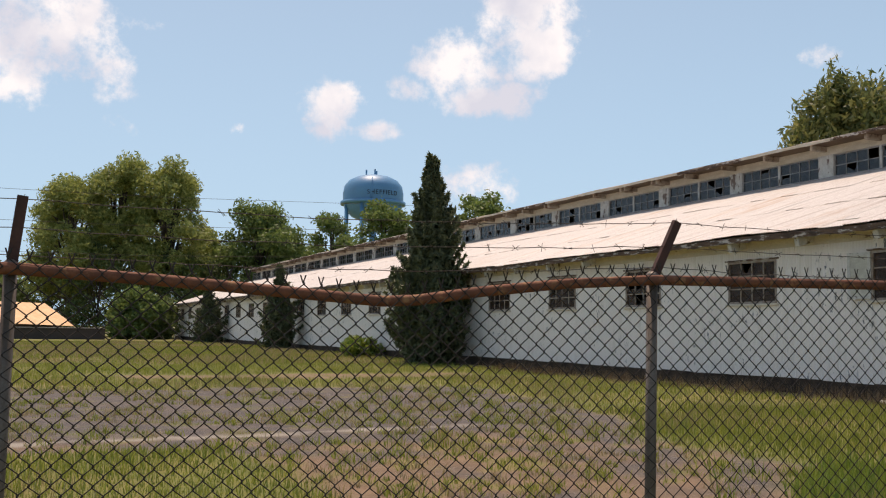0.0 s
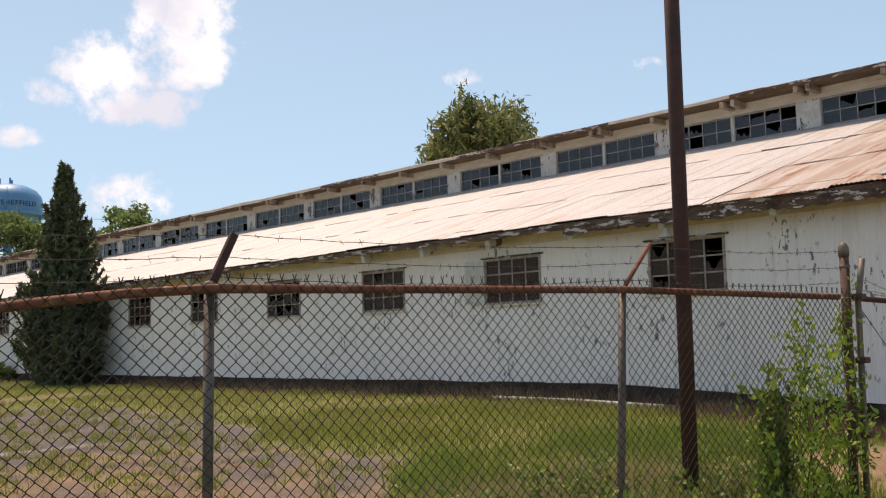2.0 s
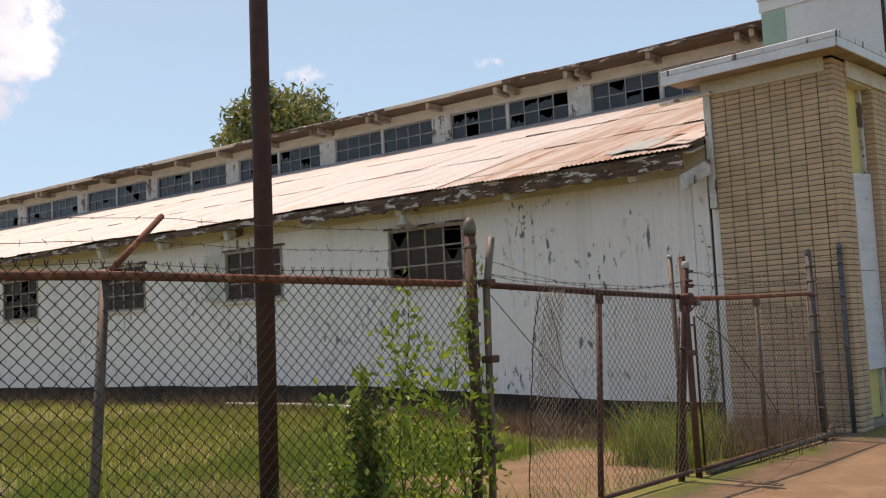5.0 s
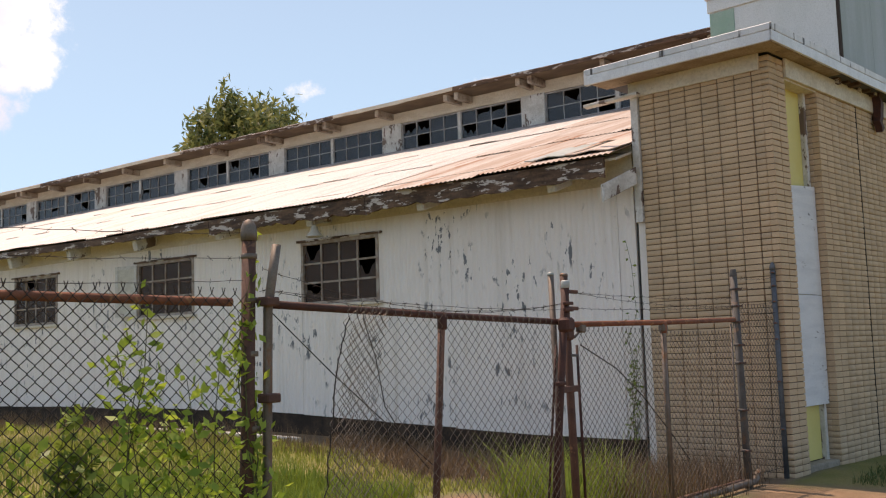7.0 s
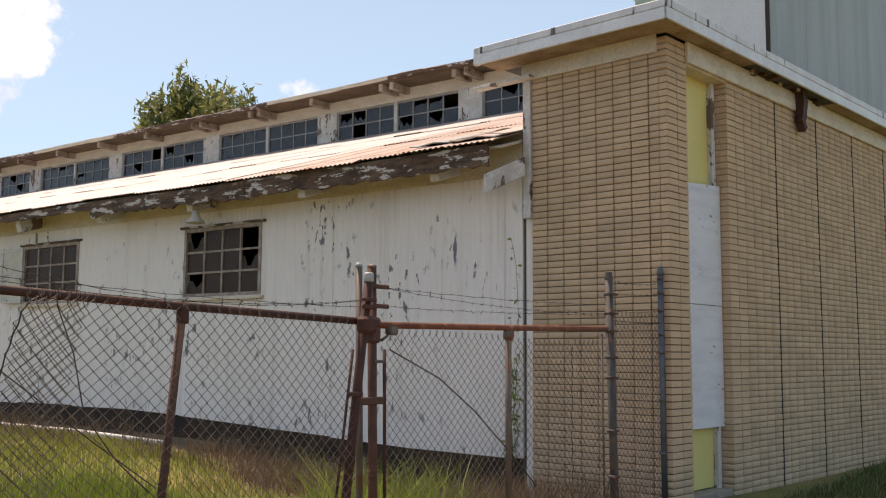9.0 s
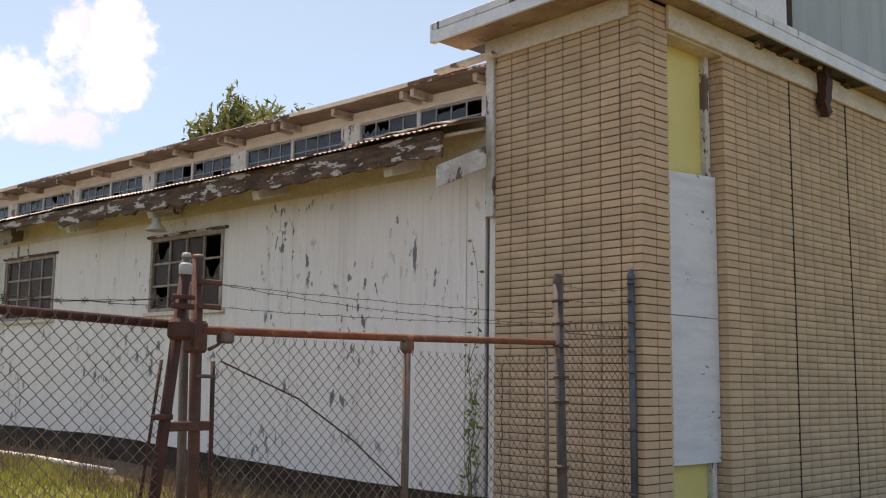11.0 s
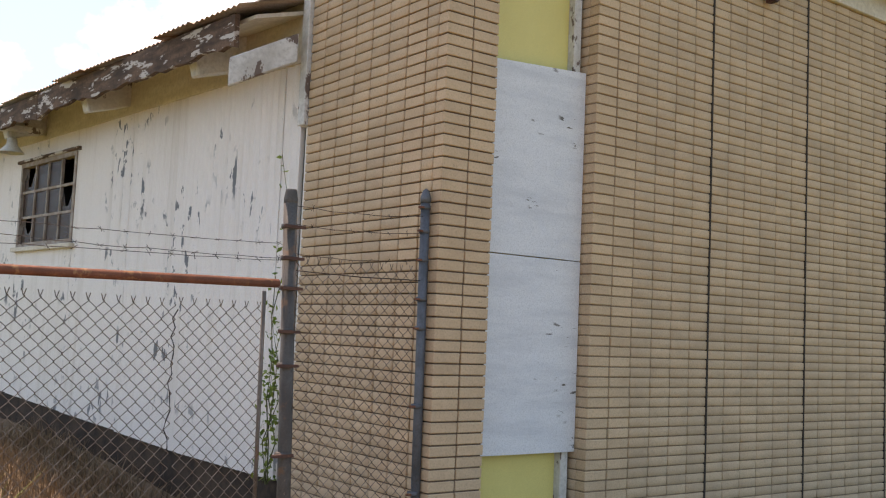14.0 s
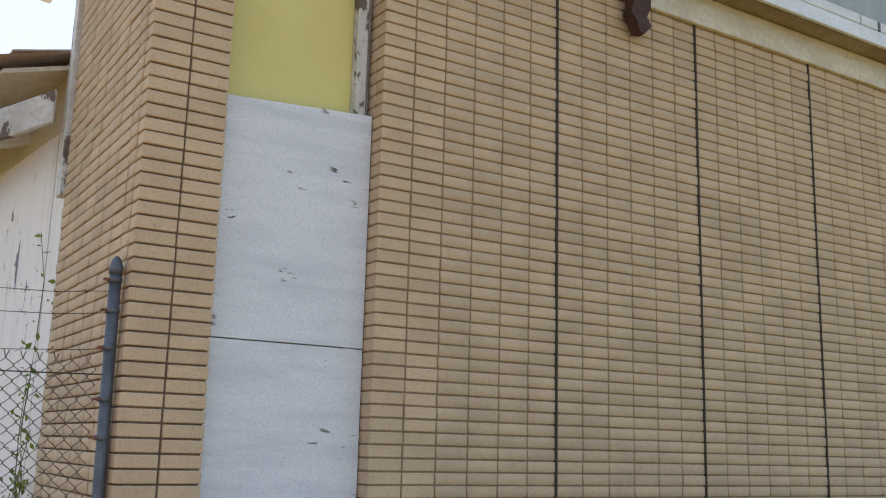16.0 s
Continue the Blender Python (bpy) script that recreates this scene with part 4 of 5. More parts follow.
part("lintel", boxes((OPEN0 - 0.01, OPEN1 + 0.01, 0.004, 0.24, 4.36, TOP)), cream, office)
part("back_wall", boxes((0.06, FRONT_END, SIDE, SIDE + 0.12, -0.4, TOP + 0.1), (FRONT_END, FRONT_END + 0.2, 0.0, SIDE + 0.12, -0.4, TOP + 0.1)), white_metal, office)
# frieze boards, soffit, fascia, flat roof
FR, FS = 0.24, 0.40
part("frieze_board", bevelled(boxes((-0.03, 0.0, 0.10, SIDE + 0.12, 4.42, 4.61)), 0.006), cream, office, "cream frieze board with peeling paint")
part("frieze_board", bevelled(boxes((OPEN0 - 0.03, FRONT_END, -0.035, 0.0, 4.38, 4.60)), 0.006), cream, office, "cream frieze board with peeling paint")
part("soffit", boxes((-FS + 0.05, 0.0, -FR + 0.05, SIDE + 0.44, 4.605, 4.625), (0.0, 1.6, -FR + 0.05, 0.0, 4.605, 4.625), (3.9, FRONT_END, -FR + 0.05, 0.0, 4.605, 4.625)), stained_soffit, office, "brown-stained soffit with a rotted gap")
for i in range(30):
    xx = 1.55 + 2.4 * i / 30
    if random.random() < 0.18:
        part("rotten_board", boxes((xx, xx + 0.09, -FR + 0.06 + random.uniform(0, 0.12), -0.01, 4.60 - random.uniform(0.0, 0.05), 4.63 - random.uniform(0.0, 0.01))), rotten, office, "rotted remains of a soffit board")
part("fascia", bevelled(boxes((-FS, -FS + 0.03, -FR, SIDE + 0.47, 4.595, 4.71), (-FS, FRONT_END, -FR - 0.002, -FR + 0.03, 4.595, 4.71)), 0.004), fascia_metal, office, "white metal fascia with black drip stains")
part("roof_edge", bevelled(boxes((-FS - 0.002, -FS + 0.02, -FR - 0.004, SIDE + 0.48, 4.713, 4.79), (-FS - 0.002, FRONT_END, -FR - 0.004, -FR + 0.02, 4.713, 4.793), (-FS - 0.002, -FS + 0.06, SIDE + 0.44, SIDE + 0.50, 4.595, 4.786)), 0.006), stained_fascia, office)
part("roof", boxes((-FS + 0.032, FRONT_END - 0.01, -FR + 0.034, SIDE + 0.435, 4.63, 4.765)), asphalt_felt, office)
part("corner_trim", bevelled(boxes((-0.03, 0.05, SIDE + 0.002, SIDE + 0.10, 2.9, 4.42)), 0.005), white_wood, office, "white corner trim")
# fallen board at the end of the eave
o = part("loose_board", bevelled(boxes((0, 0.10, -0.74, 0, 0, 0.035)), 0.005), white_wood, office, "loose board hanging off the eave")
o.matrix_basis = pose(-0.19, 2.33, 4.39, -3, 4, 6)
# torn bracket under the front soffit
bm = bmesh.new()
rings = []
for i in range(9):
    f = i / 8
    wv = 0.22 * (1 - 0.4 * f) if i < 8 else 0.05
    rings.append([bm.verts.new((x + 0.03 * nz(f, 1, 6), yy + 0.02 * nz(f, 5, 5), 4.64 - 0.51 * f)) for x, yy in ((-wv * 0.5, -0.10 + 0.03 * f), (wv * 0.5, -0.06), (wv * 0.6, 0.0), (-wv * 0.4, 0.02))])
for a, b2 in zip(rings, rings[1:]):
    for k in range(4):
        bm.faces.new((a[k], a[(k + 1) % 4], b2[(k + 1) % 4], b2[k]))
bm.faces.new(rings[0]), bm.faces.new(rings[-1][::-1])
bmesh.ops.recalc_face_normals(bm, faces=bm.faces)
o = part("torn_bracket", bm, dark_rust, office, "torn dark scrap hanging from the soffit")
o.location = (3.10, -0.05, 0)
# boarded opening
RY = 0.17
part("yellow_panel", bevelled(boxes((OPEN0 - 0.01, OPEN1 - 0.10, RY + 0.01, RY + 0.03, 0.08, 4.36)), 0.003), yellow, office, "yellow painted panel in the opening")
part("opening_frame", bevelled(boxes((OPEN1 - 0.10, OPEN1 - 0.035, RY - 0.05, RY + 0.05, 0.06, 4.37)), 0.008), white_wood, office, "weathered wooden frame with flaking white paint")
part("opening_frame", bevelled(boxes((OPEN1 - 0.035, OPEN1 - 0.004, RY - 0.02, RY + 0.05, 0.06, 4.37)), 0.006), grey_frame, office)
part("opening_sill", bevelled(boxes((OPEN0, OPEN1, 0.02, RY + 0.03, -0.05, 0.07)), 0.01), concrete_kerb, office)


def plywood(z0, z1, tilt):
    bm = bmesh.new()
    box(bm, OPEN0 - 0.006, OPEN1 - 0.006, RY - 0.075, RY - 0.057, z0, z1)
    for v in bm.verts:
        if v.co.z > (z0 + z1) / 2 and z1 > 3:
            v.co.z += tilt * (v.co.x - OPEN0)
    return bevelled(bm, 0.002)


part("plywood_sheet", plywood(0.70, 1.949, 0), board_mat, office, "grey-white painted plywood sheet over the opening")
part("plywood_sheet", plywood(1.955, 3.18, 0.065), board_mat, office, "grey-white painted plywood sheet with flaking paint")
# movement joints, six columns apart
for k in range(1, 10):
    xx = OPEN1 + 6 * k * COL
    if xx < FRONT_END:
        part("movement_joint", boxes((xx - 0.009, xx + 0.009, -0.0045, 0.012, -0.2, 4.40)), seam_mat, office)


def brick_mesh(w, d, h, mat, name="brick"):
    return mesh_of(name, bevelled(boxes((0, w, 0, d, 0, h)), 0.004), mat)


J, JS = 0.009, 0.013
# ---- tall metal-clad block on the roof ----
block = thing("roof_block", "tall metal-clad roof block, white side and streaked front greyed as shade", "building", at=(18.98, 3.38, 0), turn=-5.5)
part("side_wall", boxes((0.0, 0.05, 0.03, 1.95, 4.66, 6.48)), white_sheet, block, "white sheet-clad side wall")
part("side_band", bevelled(boxes((-0.03, 0.05, 0.0, 1.98, 6.48, 6.68)), 0.006), white_sheet, block)
part("top_trim", bevelled(boxes((-0.06, 0.05, -0.02, 2.0, 6.68, 6.82)), 0.006), fascia_metal, block)
part("side_panel", bevelled(boxes((-0.012, 0.0, 1.55, 1.95, 4.7, 6.46)), 0.003), green_sheet, block, "faded green panel")
RAKE = 0.275


def raked(bm, z_cut):
    """Let the top edge climb along the front, as the roof behind it does."""
    for v in bm.verts:
        if v.co.z > z_cut:
            v.co.z += RAKE * max(0.0, v.co.x)
    return bm


# streaked front sheets, coloured greyer than the side for the face's shade
for i in range(10):
    w = 1.18
    part("front_sheet", bevelled(raked(boxes((0.06 + i * w, 0.06 + (i + 1) * w - 0.002, -0.012 + random.uniform(0, 0.003), 0.03, 4.66, 6.46 + random.uniform(-0.01, 0.01))), 6.0), 0.003), grey_sheet, block, "streaked metal front sheet, greyed as shade")
    tilt = random.uniform(-0.03, 0.03)
    bm = boxes((0.02, w - random.uniform(0.01, 0.06), -0.03, -0.012, 0.0, 0.28 + random.uniform(-0.02, 0.02)))
    for v in bm.verts:
        v.co.z += (RAKE + tilt) * v.co.x
    o = part("green_sheet", bevelled(bm, 0.003), green_sheet, block, "faded green sheet along the top, edge torn")
    o.matrix_basis = pose(0.06 + i * w, random.uniform(-0.015, 0.0), 6.45 + RAKE * i * w + random.uniform(-0.02, 0.02), random.uniform(-4, 2), 0, 0)
part("dark_core", raked(boxes((0.05, 11.6, 0.03, 1.95, 4.66, 6.66)), 6.0), asphalt_felt, block)
part("corner_gap", boxes((0.002, 0.06, -0.004, 0.03, 4.66, 6.7)), seam_mat, block, "dark open corner joint")


# ---- fence and gates ----
def rail_z(x):
    """Height of the top rail, with the dent beside the second post."""
    pts = ((-3.0, 1.72), (0.21, 1.715), (0.77, 1.685), (1.2, 1.655), (1.63, 1.625), (1.75, 1.632), (2.04, 1.675), (2.43, 1.72), (2.89, 1.75), (5.86, 1.775), (8.6, 1.74), (20, 1.74))
    for (a, za), (b, zb) in zip(pts, pts[1:]):
        if a <= x <= b:
            return za + (zb - za) * (x - a) / (b - a)
    return 1.72


def chain_link(x0, x1, z_low, z_top, fy, mat, pitch=0.072, r=0.0025, bulge=0.0, skew=0.0):
    """Woven wire: zigzag strands that hook into their neighbours, with twisted ends on top."""
    w = pitch / 2
    n = int((x1 - x0) / w)
    V, C = [], []
    base = 0
    sq = ((1, 0), (0, 1), (-1, 0), (0, -1))
    for i in range(n):
        xa = x0 + i * w
        zt = z_top(xa + w / 2) + 0.03
        rows_n = int((zt - z_low(xa)) / w)
        for j in range(2 * rows_n + 2):
            # two points at each hook, so that the strands bend round one another
            side = (i + j // 2) % 2
            x = xa + w * side
            z = zt - (j // 2) * w + (0.003 if j % 2 == 0 else -0.003)
            y = fy(x) + (0.0035 if side else -0.0035) + (bulge * math.sin(x * 2.1 + z * 1.3) if bulge else 0.0)
            x += 0.010 * nz(x, z, 1.3, 5.0) - skew * max(0.0, zt - z) ** 0.6 * max(0.0, 1 - (xa - x0) / 0.9) + (0.0015 if side else -0.0015)
            z += 0.010 * nz(x, z, 1.3, 11.0)
            for sx, sy in sq:
                V.append((x + r * sx * 1.3, y + r * sy, z))
            if j:
                for k in range(4):
                    C += [base + 4 * (j - 1) + k, base + 4 * (j - 1) + (k + 1) % 4, base + 4 * j + (k + 1) % 4, base + 4 * j + k]
        base += 4 * (2 * rows_n + 2)
        # twisted tip
        if i % 2:
            continue
        x, z = xa, zt
        for dx in (-0.011, 0.011):
            for q in ((x, z - 0.002), (x + dx, z + 0.032)):
                for sx, sy in sq:
                    V.append((q[0] + r * sx, fy(x) + r * sy, q[1]))
            for k in range(4):
                C += [base + k, base + (k + 1) % 4, base + 4 + (k + 1) % 4, base + 4 + k]
            base += 8
    return mesh_from_arrays("chain_link_mesh", V, C, 4, mat)


def barbed(points, mat_parent, parent, sag=0.02, seed=0):
    """A twisted two-strand wire with four-pointed barbs."""
    r = random.Random(seed)
    bm = bmesh.new()
    pts = []
    for a, b2 in zip(points, points[1:]):
        a, b2 = Vector(a), Vector(b2)
        n = max(2, int((b2 - a).length / 0.12))
        for i in range(n):
            f = i / n
            p = a.lerp(b2, f)
            p.z -= sag * 4 * f * (1 - f) + 0.004 * r.uniform(-1, 1)
            pts.append(p)
    pts.append(Vector(points[-1]))
    tube(bm, pts, 0.0017, 4, cap=False)
    for p in pts[::1]:
        for _ in range(2):
            d = Vector((r.uniform(-1, 1), r.uniform(-1, 1), r.uniform(-1, 1))).normalized() * 0.02
            tube(bm, [p - d, p + d], 0.0013, 3, cap=False)
    return part("barbed_wire", bm, wire_mat, parent)


fence = thing("chain_link_fence", "rusty chain-link fence with dented top rail and barbed wire arms", "fence", at=(0, 0, 0))
posts = ((-2.85, 0.0, 1.72), (0.21, 0.02, 1.71), (2.89, 0.03, 1.75), (5.80, 0.16, 1.77))
for x, lean, zt in posts:
    y = fence_y(x) + 0.035
    part("post", pipe([(x - lean, y, -0.1), (x - lean * 0.4, y, 0.9), (x, y, zt + 0.02)], 0.026, 10), grey_pipe, fence, "weathered galvanised post")
    part("post_cap", lathe([(0.029, 0.0), (0.031, 0.03), (0.015, 0.045)], 12), grey_pipe, fence).location = (x, y, zt - 0.005)
    dx, dz = (0.03, 0.28) if x < 1 else ((0.14, 0.275) if x < 4 else (0.36, 0.33))
    if x > 4:
        bm = pipe([(x, y, zt), (x + dx, y + 0.02, zt + dz)], 0.016, 6)
    else:
        bm = boxes((-0.02, 0.02, -0.012, 0.012, 0, math.hypot(dx, dz)))
        m = pose(x, y, zt, 0, math.degrees(math.atan2(dx, dz)), 0)
        bmesh.ops.transform(bm, matrix=m, verts=bm.verts)
    part("barbed_wire_arm", bm, rust_pipe if x > 4 else dark_rust, fence, "rusty barbed wire arm")
xs = [-3.0 + 0.14 * i for i in range(int(11.42 / 0.14) + 1)]
rail_pts = [(x, fence_y(x), rail_z(x)) for x in xs]
part("top_rail", pipe(rail_pts, 0.024, 10), rust_pipe, fence, "orange-rusted top rail with a dent")
for a, b2 in ((-2.95, 0.2), (0.2, 2.88), (2.88, 5.75), (5.75, 8.42)):
    part("chain_link_mesh", chain_link(a, b2, lambda x: 0.02, lambda x: rail_z(x) + 0.012, lambda x: fence_y(x) - 0.030, wire_mat, r=0.003), wire_mat, fence, "rusty woven wire mesh")
for h, off in ((0.27, 0.0), (0.16, 0.0), (0.06, 0.0)):
    f = h / 0.28
    pts = [(-2.8 + 0.03 * f, fence_y(-2.8) + 0.04, 1.72 + h), (0.21 + 0.03 * f, fence_y(0.2) + 0.04, 1.71 + h), (2.89 + 0.14 * f, fence_y(3) + 0.04, 1.75 + h), (5.80 + 0.34 * f, fence_y(6) + 0.05, 1.775 + h * 1.15), (8.46, fence_y(8.46), 1.79 + h * 1.25)]
    barbed(pts, None, fence, 0.035, int(h * 100))

# tall rust-brown pole behind the fence
pole = thing("steel_pole", "tall dark rust-brown steel pole standing in the weeds", "pole", at=(7.36, 4.56, 0))
part("shaft", pipe([(-0.085, 0, -0.1), (-0.055, -0.01, 3.0), (-0.02, -0.02, 7.0)], 0.062, 14), dark_rust, pole)
part("base_plate", bevelled(boxes((-0.22, 0.02, -0.12, 0.12, 0.04, 0.065)), 0.004), dark_rust, pole)

# big terminal post with a ball cap, and its bent companion
term = thing("terminal_post", "thick rusty terminal post with rounded cap, wrapped in vine", "post", at=(8.46, 3.76, 0))
part("shaft", pipe([(-0.06, 0.02, -0.15), (-0.025, 0, 1.0), (0, 0, 2.10)], 0.038, 14), brown_rust, term)
part("ball_cap", lathe([(0.043, 2.08), (0.046, 2.12), (0.041, 2.16), (0.026, 2.19), (0.008, 2.20)], 16), grey_pipe, term, "galvanised rounded cap")
for z in (0.45, 1.05, 1.45, 1.74, 1.98):
    part("tension_band", lathe([(0.040, z), (0.045, z + 0.002), (0.045, z + 0.028), (0.040, z + 0.03)], 14), grey_pipe, term)
bent = thing("gate_post", "grey galvanised gate post with bent top", "post", "gate posts", at=(8.525, 3.69, 0))
part("shaft", pipe([(-0.02, 0.03, -0.1), (0.0, 0.015, 0.9), (0.012, 0.01, 1.7), (0.022, -0.01, 1.85), (0.045, -0.03, 2.06)], 0.026, 12), grey_pipe, bent)
for z in (0.6, 1.2, 1.72):
    part("hinge", bevelled(boxes((-0.05, 0.05, -0.05, 0.04, z, z + 0.05)), 0.008), brown_rust, bent)


def gate(name, x0, x1, z0, z1, mids, sag, label, mat, curl):
    g = thing(name, label, "gate", "chain-link gates")
    ya, yb = fence_y(x0) - 0.02, fence_y(x1) - 0.02

    def P(x, z):
        return (x, ya + (yb - ya) * (x - x0) / (x1 - x0), z)

    part("top_bar", pipe([P(x0, z0), P((x0 + x1) / 2, (z0 + z1) / 2 - 0.005), P(x1, z1)], 0.024, 10), mat, g)
    part("bottom_bar", pipe([P(x0 - 0.05, 0.07), P((x0 + x1) / 2, 0.075), P(x1, 0.08)], 0.020, 10), brown_rust, g)
    for mx, lean in mids:
        f = (mx - x0) / (x1 - x0)
        zt = z0 + (z1 - z0) * f
        part("brace_post", pipe([P(mx - lean, 0.07), P(mx, zt)], 0.024, 10), brown_rust if mat is dark_rust else grey_pipe, g)
        part("brace_fitting", lathe([(0.028, -0.08), (0.034, -0.07), (0.034, 0.0), (0.026, 0.03)], 10), mat, g).location = P(mx, zt - 0.02)
    return g, P


g1, P1 = gate("chain_link_gate", 8.56, 11.40, 1.735, 1.64, ((10.03, 0.15),), 0.0, "sagging chain-link gate with dark rusted frame and curled mesh", dark_rust, True)
part("chain_link_mesh", chain_link(9.12, 10.0, lambda x: 0.12, lambda x: 1.675 - (x - 9.12) * 0.03, lambda x: P1(x, 0)[1] - 0.03 - 0.10 * max(0, 9.5 - x), wire_light, bulge=0.014, skew=0.22), wire_light, g1, "loose curling wire mesh")
part("chain_link_mesh", chain_link(9.12, 9.44, lambda x: 0.55, lambda x: 1.66, lambda x: P1(x, 0)[1] - 0.10 - 0.2 * max(0, 9.4 - x), wire_light, pitch=0.055, bulge=0.03, skew=0.24), wire_light, g1, "doubled curl of wire mesh")
part("chain_link_mesh", chain_link(10.03, 11.33, lambda x: 0.10, lambda x: 1.64 - (x - 10.03) * 0.03, lambda x: P1(x, 0)[1] - 0.03, wire_light, bulge=0.012), wire_light, g1)
part("tension_wire", pipe([P1(8.58, 1.70), P1(9.05, 1.33), P1(9.5, 1.0), P1(9.9, 0.72)], 0.0035, 5), wire_mat, g1)
part("fold_wire", pipe([P1(9.30, 1.66), P1(9.40, 1.42), P1(9.47, 1.12), P1(9.66, 0.88), P1(9.86, 0.70)], 0.0035, 5), wire_mat, g1, "bent edge wire of the torn mesh")
edge = [P1(9.12 - 0.22 * (1.66 - z) ** 0.6 + random.uniform(-0.012, 0.012), z) for z in (1.66 - 0.05 * i for i in range(32))]
part("edge_wire", pipe([(x, y - 0.075, z) for x, y, z in edge], 0.004, 5), wire_mat, g1, "crinkled edge wire")
g2, P2 = gate("chain_link_gate", 11.55, 14.50, 1.62, 1.665, ((13.03, 0.0),), 0.0, "chain-link gate with rusty top bar", rust_pipe, False)
part("chain_link_mesh", chain_link(11.64, 13.0, lambda x: 0.10, lambda x: 1.545 - 0.02 * (x - 11.7), lambda x: P2(x, 0)[1] - 0.02, wire_light, bulge=0.01), wire_light, g2)
part("chain_link_mesh", chain_link(13.06, 13.95, lambda x: 0.10, lambda x: 1.50 - 0.01 * (x - 13), lambda x: P2(x, 0)[1] - 0.02, wire_light, bulge=0.02), wire_light, g2)
part("chain_link_mesh", chain_link(13.95, 14.45, lambda x: 0.10, lambda x: 1.50, lambda x: P2(x, 0)[1] - 0.02, wire_light, bulge=0.02), wire_light, g2)
part("end_bar", pipe([P2(11.66, 0.1), P2(11.63, 1.46)], 0.012, 6), dark_rust, g2)
part("tension_wire", pipe([P2(11.68, 1.46), P2(12.2, 1.26), P2(12.6, 1.02), P2(13.0, 0.72), P2(13.4, 0.4)], 0.005, 6), wire_mat, g2, "rusty diagonal tension rod")
part("end_bar", pipe([P2(13.93 + random.uniform(-0.018, 0.018), 0.15 + 0.045 * i) for i in range(31)], 0.0035, 5), wire_mat, g2, "crinkled edge wire")
part("end_bar", pipe([P2(14.44, 0.1), P2(14.42, 1.62)], 0.011, 6), grey_pipe, g2)
for wx in (11.70, 13.03):
    part("rail_clamp", bevelled(boxes((wx - 0.045, wx + 0.045, P2(wx, 0)[1] - 0.03, P2(wx, 0)[1] + 0.03, 1.555, 1.62)), 0.012), grey_pipe, g2)

# three posts where the gates meet
p0 = thing("gate_post", "dark rusted leaning gate post with a bright steel cap", "post", "gate posts", at=(11.396, 3.51, 0))
part("shaft", pipe([(-0.12, 0.12, 0.0), (-0.055, 0.06, 1.0), (0, 0, 1.90)], 0.030, 12), dark_rust, p0)
part("cap", lathe([(0.031, 1.895), (0.034, 1.90), (0.034, 1.945), (0.026, 1.955)], 12), grey_sheet, p0, "bright galvanised cap")
part("clamp", bevelled(boxes((-0.07, 0.05, -0.05, 0.05, 1.56, 1.67)), 0.02), dark_rust, p0)
part("wire_clip", bevelled(boxes((-0.09, 0.04, -0.045, -0.02, 1.715, 1.745)), 0.006), dark_rust, p0)
part("wire_clip", bevelled(boxes((-0.09, 0.04, -0.045, -0.02, 1.765, 1.79)), 0.006), dark_rust, p0)
part("tension_bar", pipe([(-0.20, 0.13, 0.05), (-0.10, 0.07, 1.2), (-0.075, 0.06, 1.46)], 0.009, 6), dark_rust, p0)
part("bar_clip", bevelled(boxes((-0.13, -0.02, 0.01, 0.05, 1.16, 1.19)), 0.006), dark_rust, p0)
p1 = thing("gate_post", "grey galvanised drop post between the gates", "post", "gate posts", at=(11.541, 3.725, 0))
part("shaft", pipe([(0.055, 0, -0.05), (0.03, 0, 0.9), (0, 0, 2.02)], 0.024, 12), grey_pipe, p1)
part("cap", lathe([(0.025, 2.012), (0.028, 2.02), (0.02, 2.04)], 12), grey_sheet, p1)
p2 = thing("gate_post", "brown rusted upright post carrying the second gate", "post", "gate posts", at=(11.53, 3.60, 0))
part("shaft", pipe([(0.06, 0, -0.05), (0.03, 0, 0.9), (0, 0, 2.01)], 0.031, 12), brown_rust, p2)
part("cap", lathe([(0.031, 2.0), (0.033, 2.01), (0.024, 2.02)], 12), grey_pipe, p2)
part("clamp", bevelled(boxes((-0.045, 0.06, -0.045, 0.045, 1.50, 1.67)), 0.015), brown_rust, p2)
part("hook", pipe([(0.05, -0.03, 1.63), (0.13, -0.03, 1.62), (0.13, -0.03, 1.55), (0.07, -0.03, 1.52)], 0.011, 6), dark_steel, p2)
for z in (1.73, 1.86):
    part("wire_clip", bevelled(boxes((-0.02, 0.13, -0.05, -0.028, z, z + 0.03)), 0.006), brown_rust, p2)
part("latch", bevelled(boxes((-0.16, 0.09, -0.05, -0.034, 1.10, 1.15)), 0.006), brown_rust, p2)
part("bar_clip", bevelled(boxes((0.0, 0.11, -0.045, -0.03, 1.37, 1.39)), 0.004), dark_steel, p2)
p3 = thing("gate_post", "weathered steel post with wire bands beside the brick wall", "post", "gate posts", at=(14.55, 3.41, 0))
part("shaft", pipe([(0.08, 0, -0.1), (0.05, 0, 0.8), (0, 0, 2.10)], 0.037, 12), dark_steel, p3)
part("cap", lathe([(0.036, 2.08), (0.038, 2.12), (0.03, 2.17), (0.028, 2.175)], 12), dark_steel, p3)
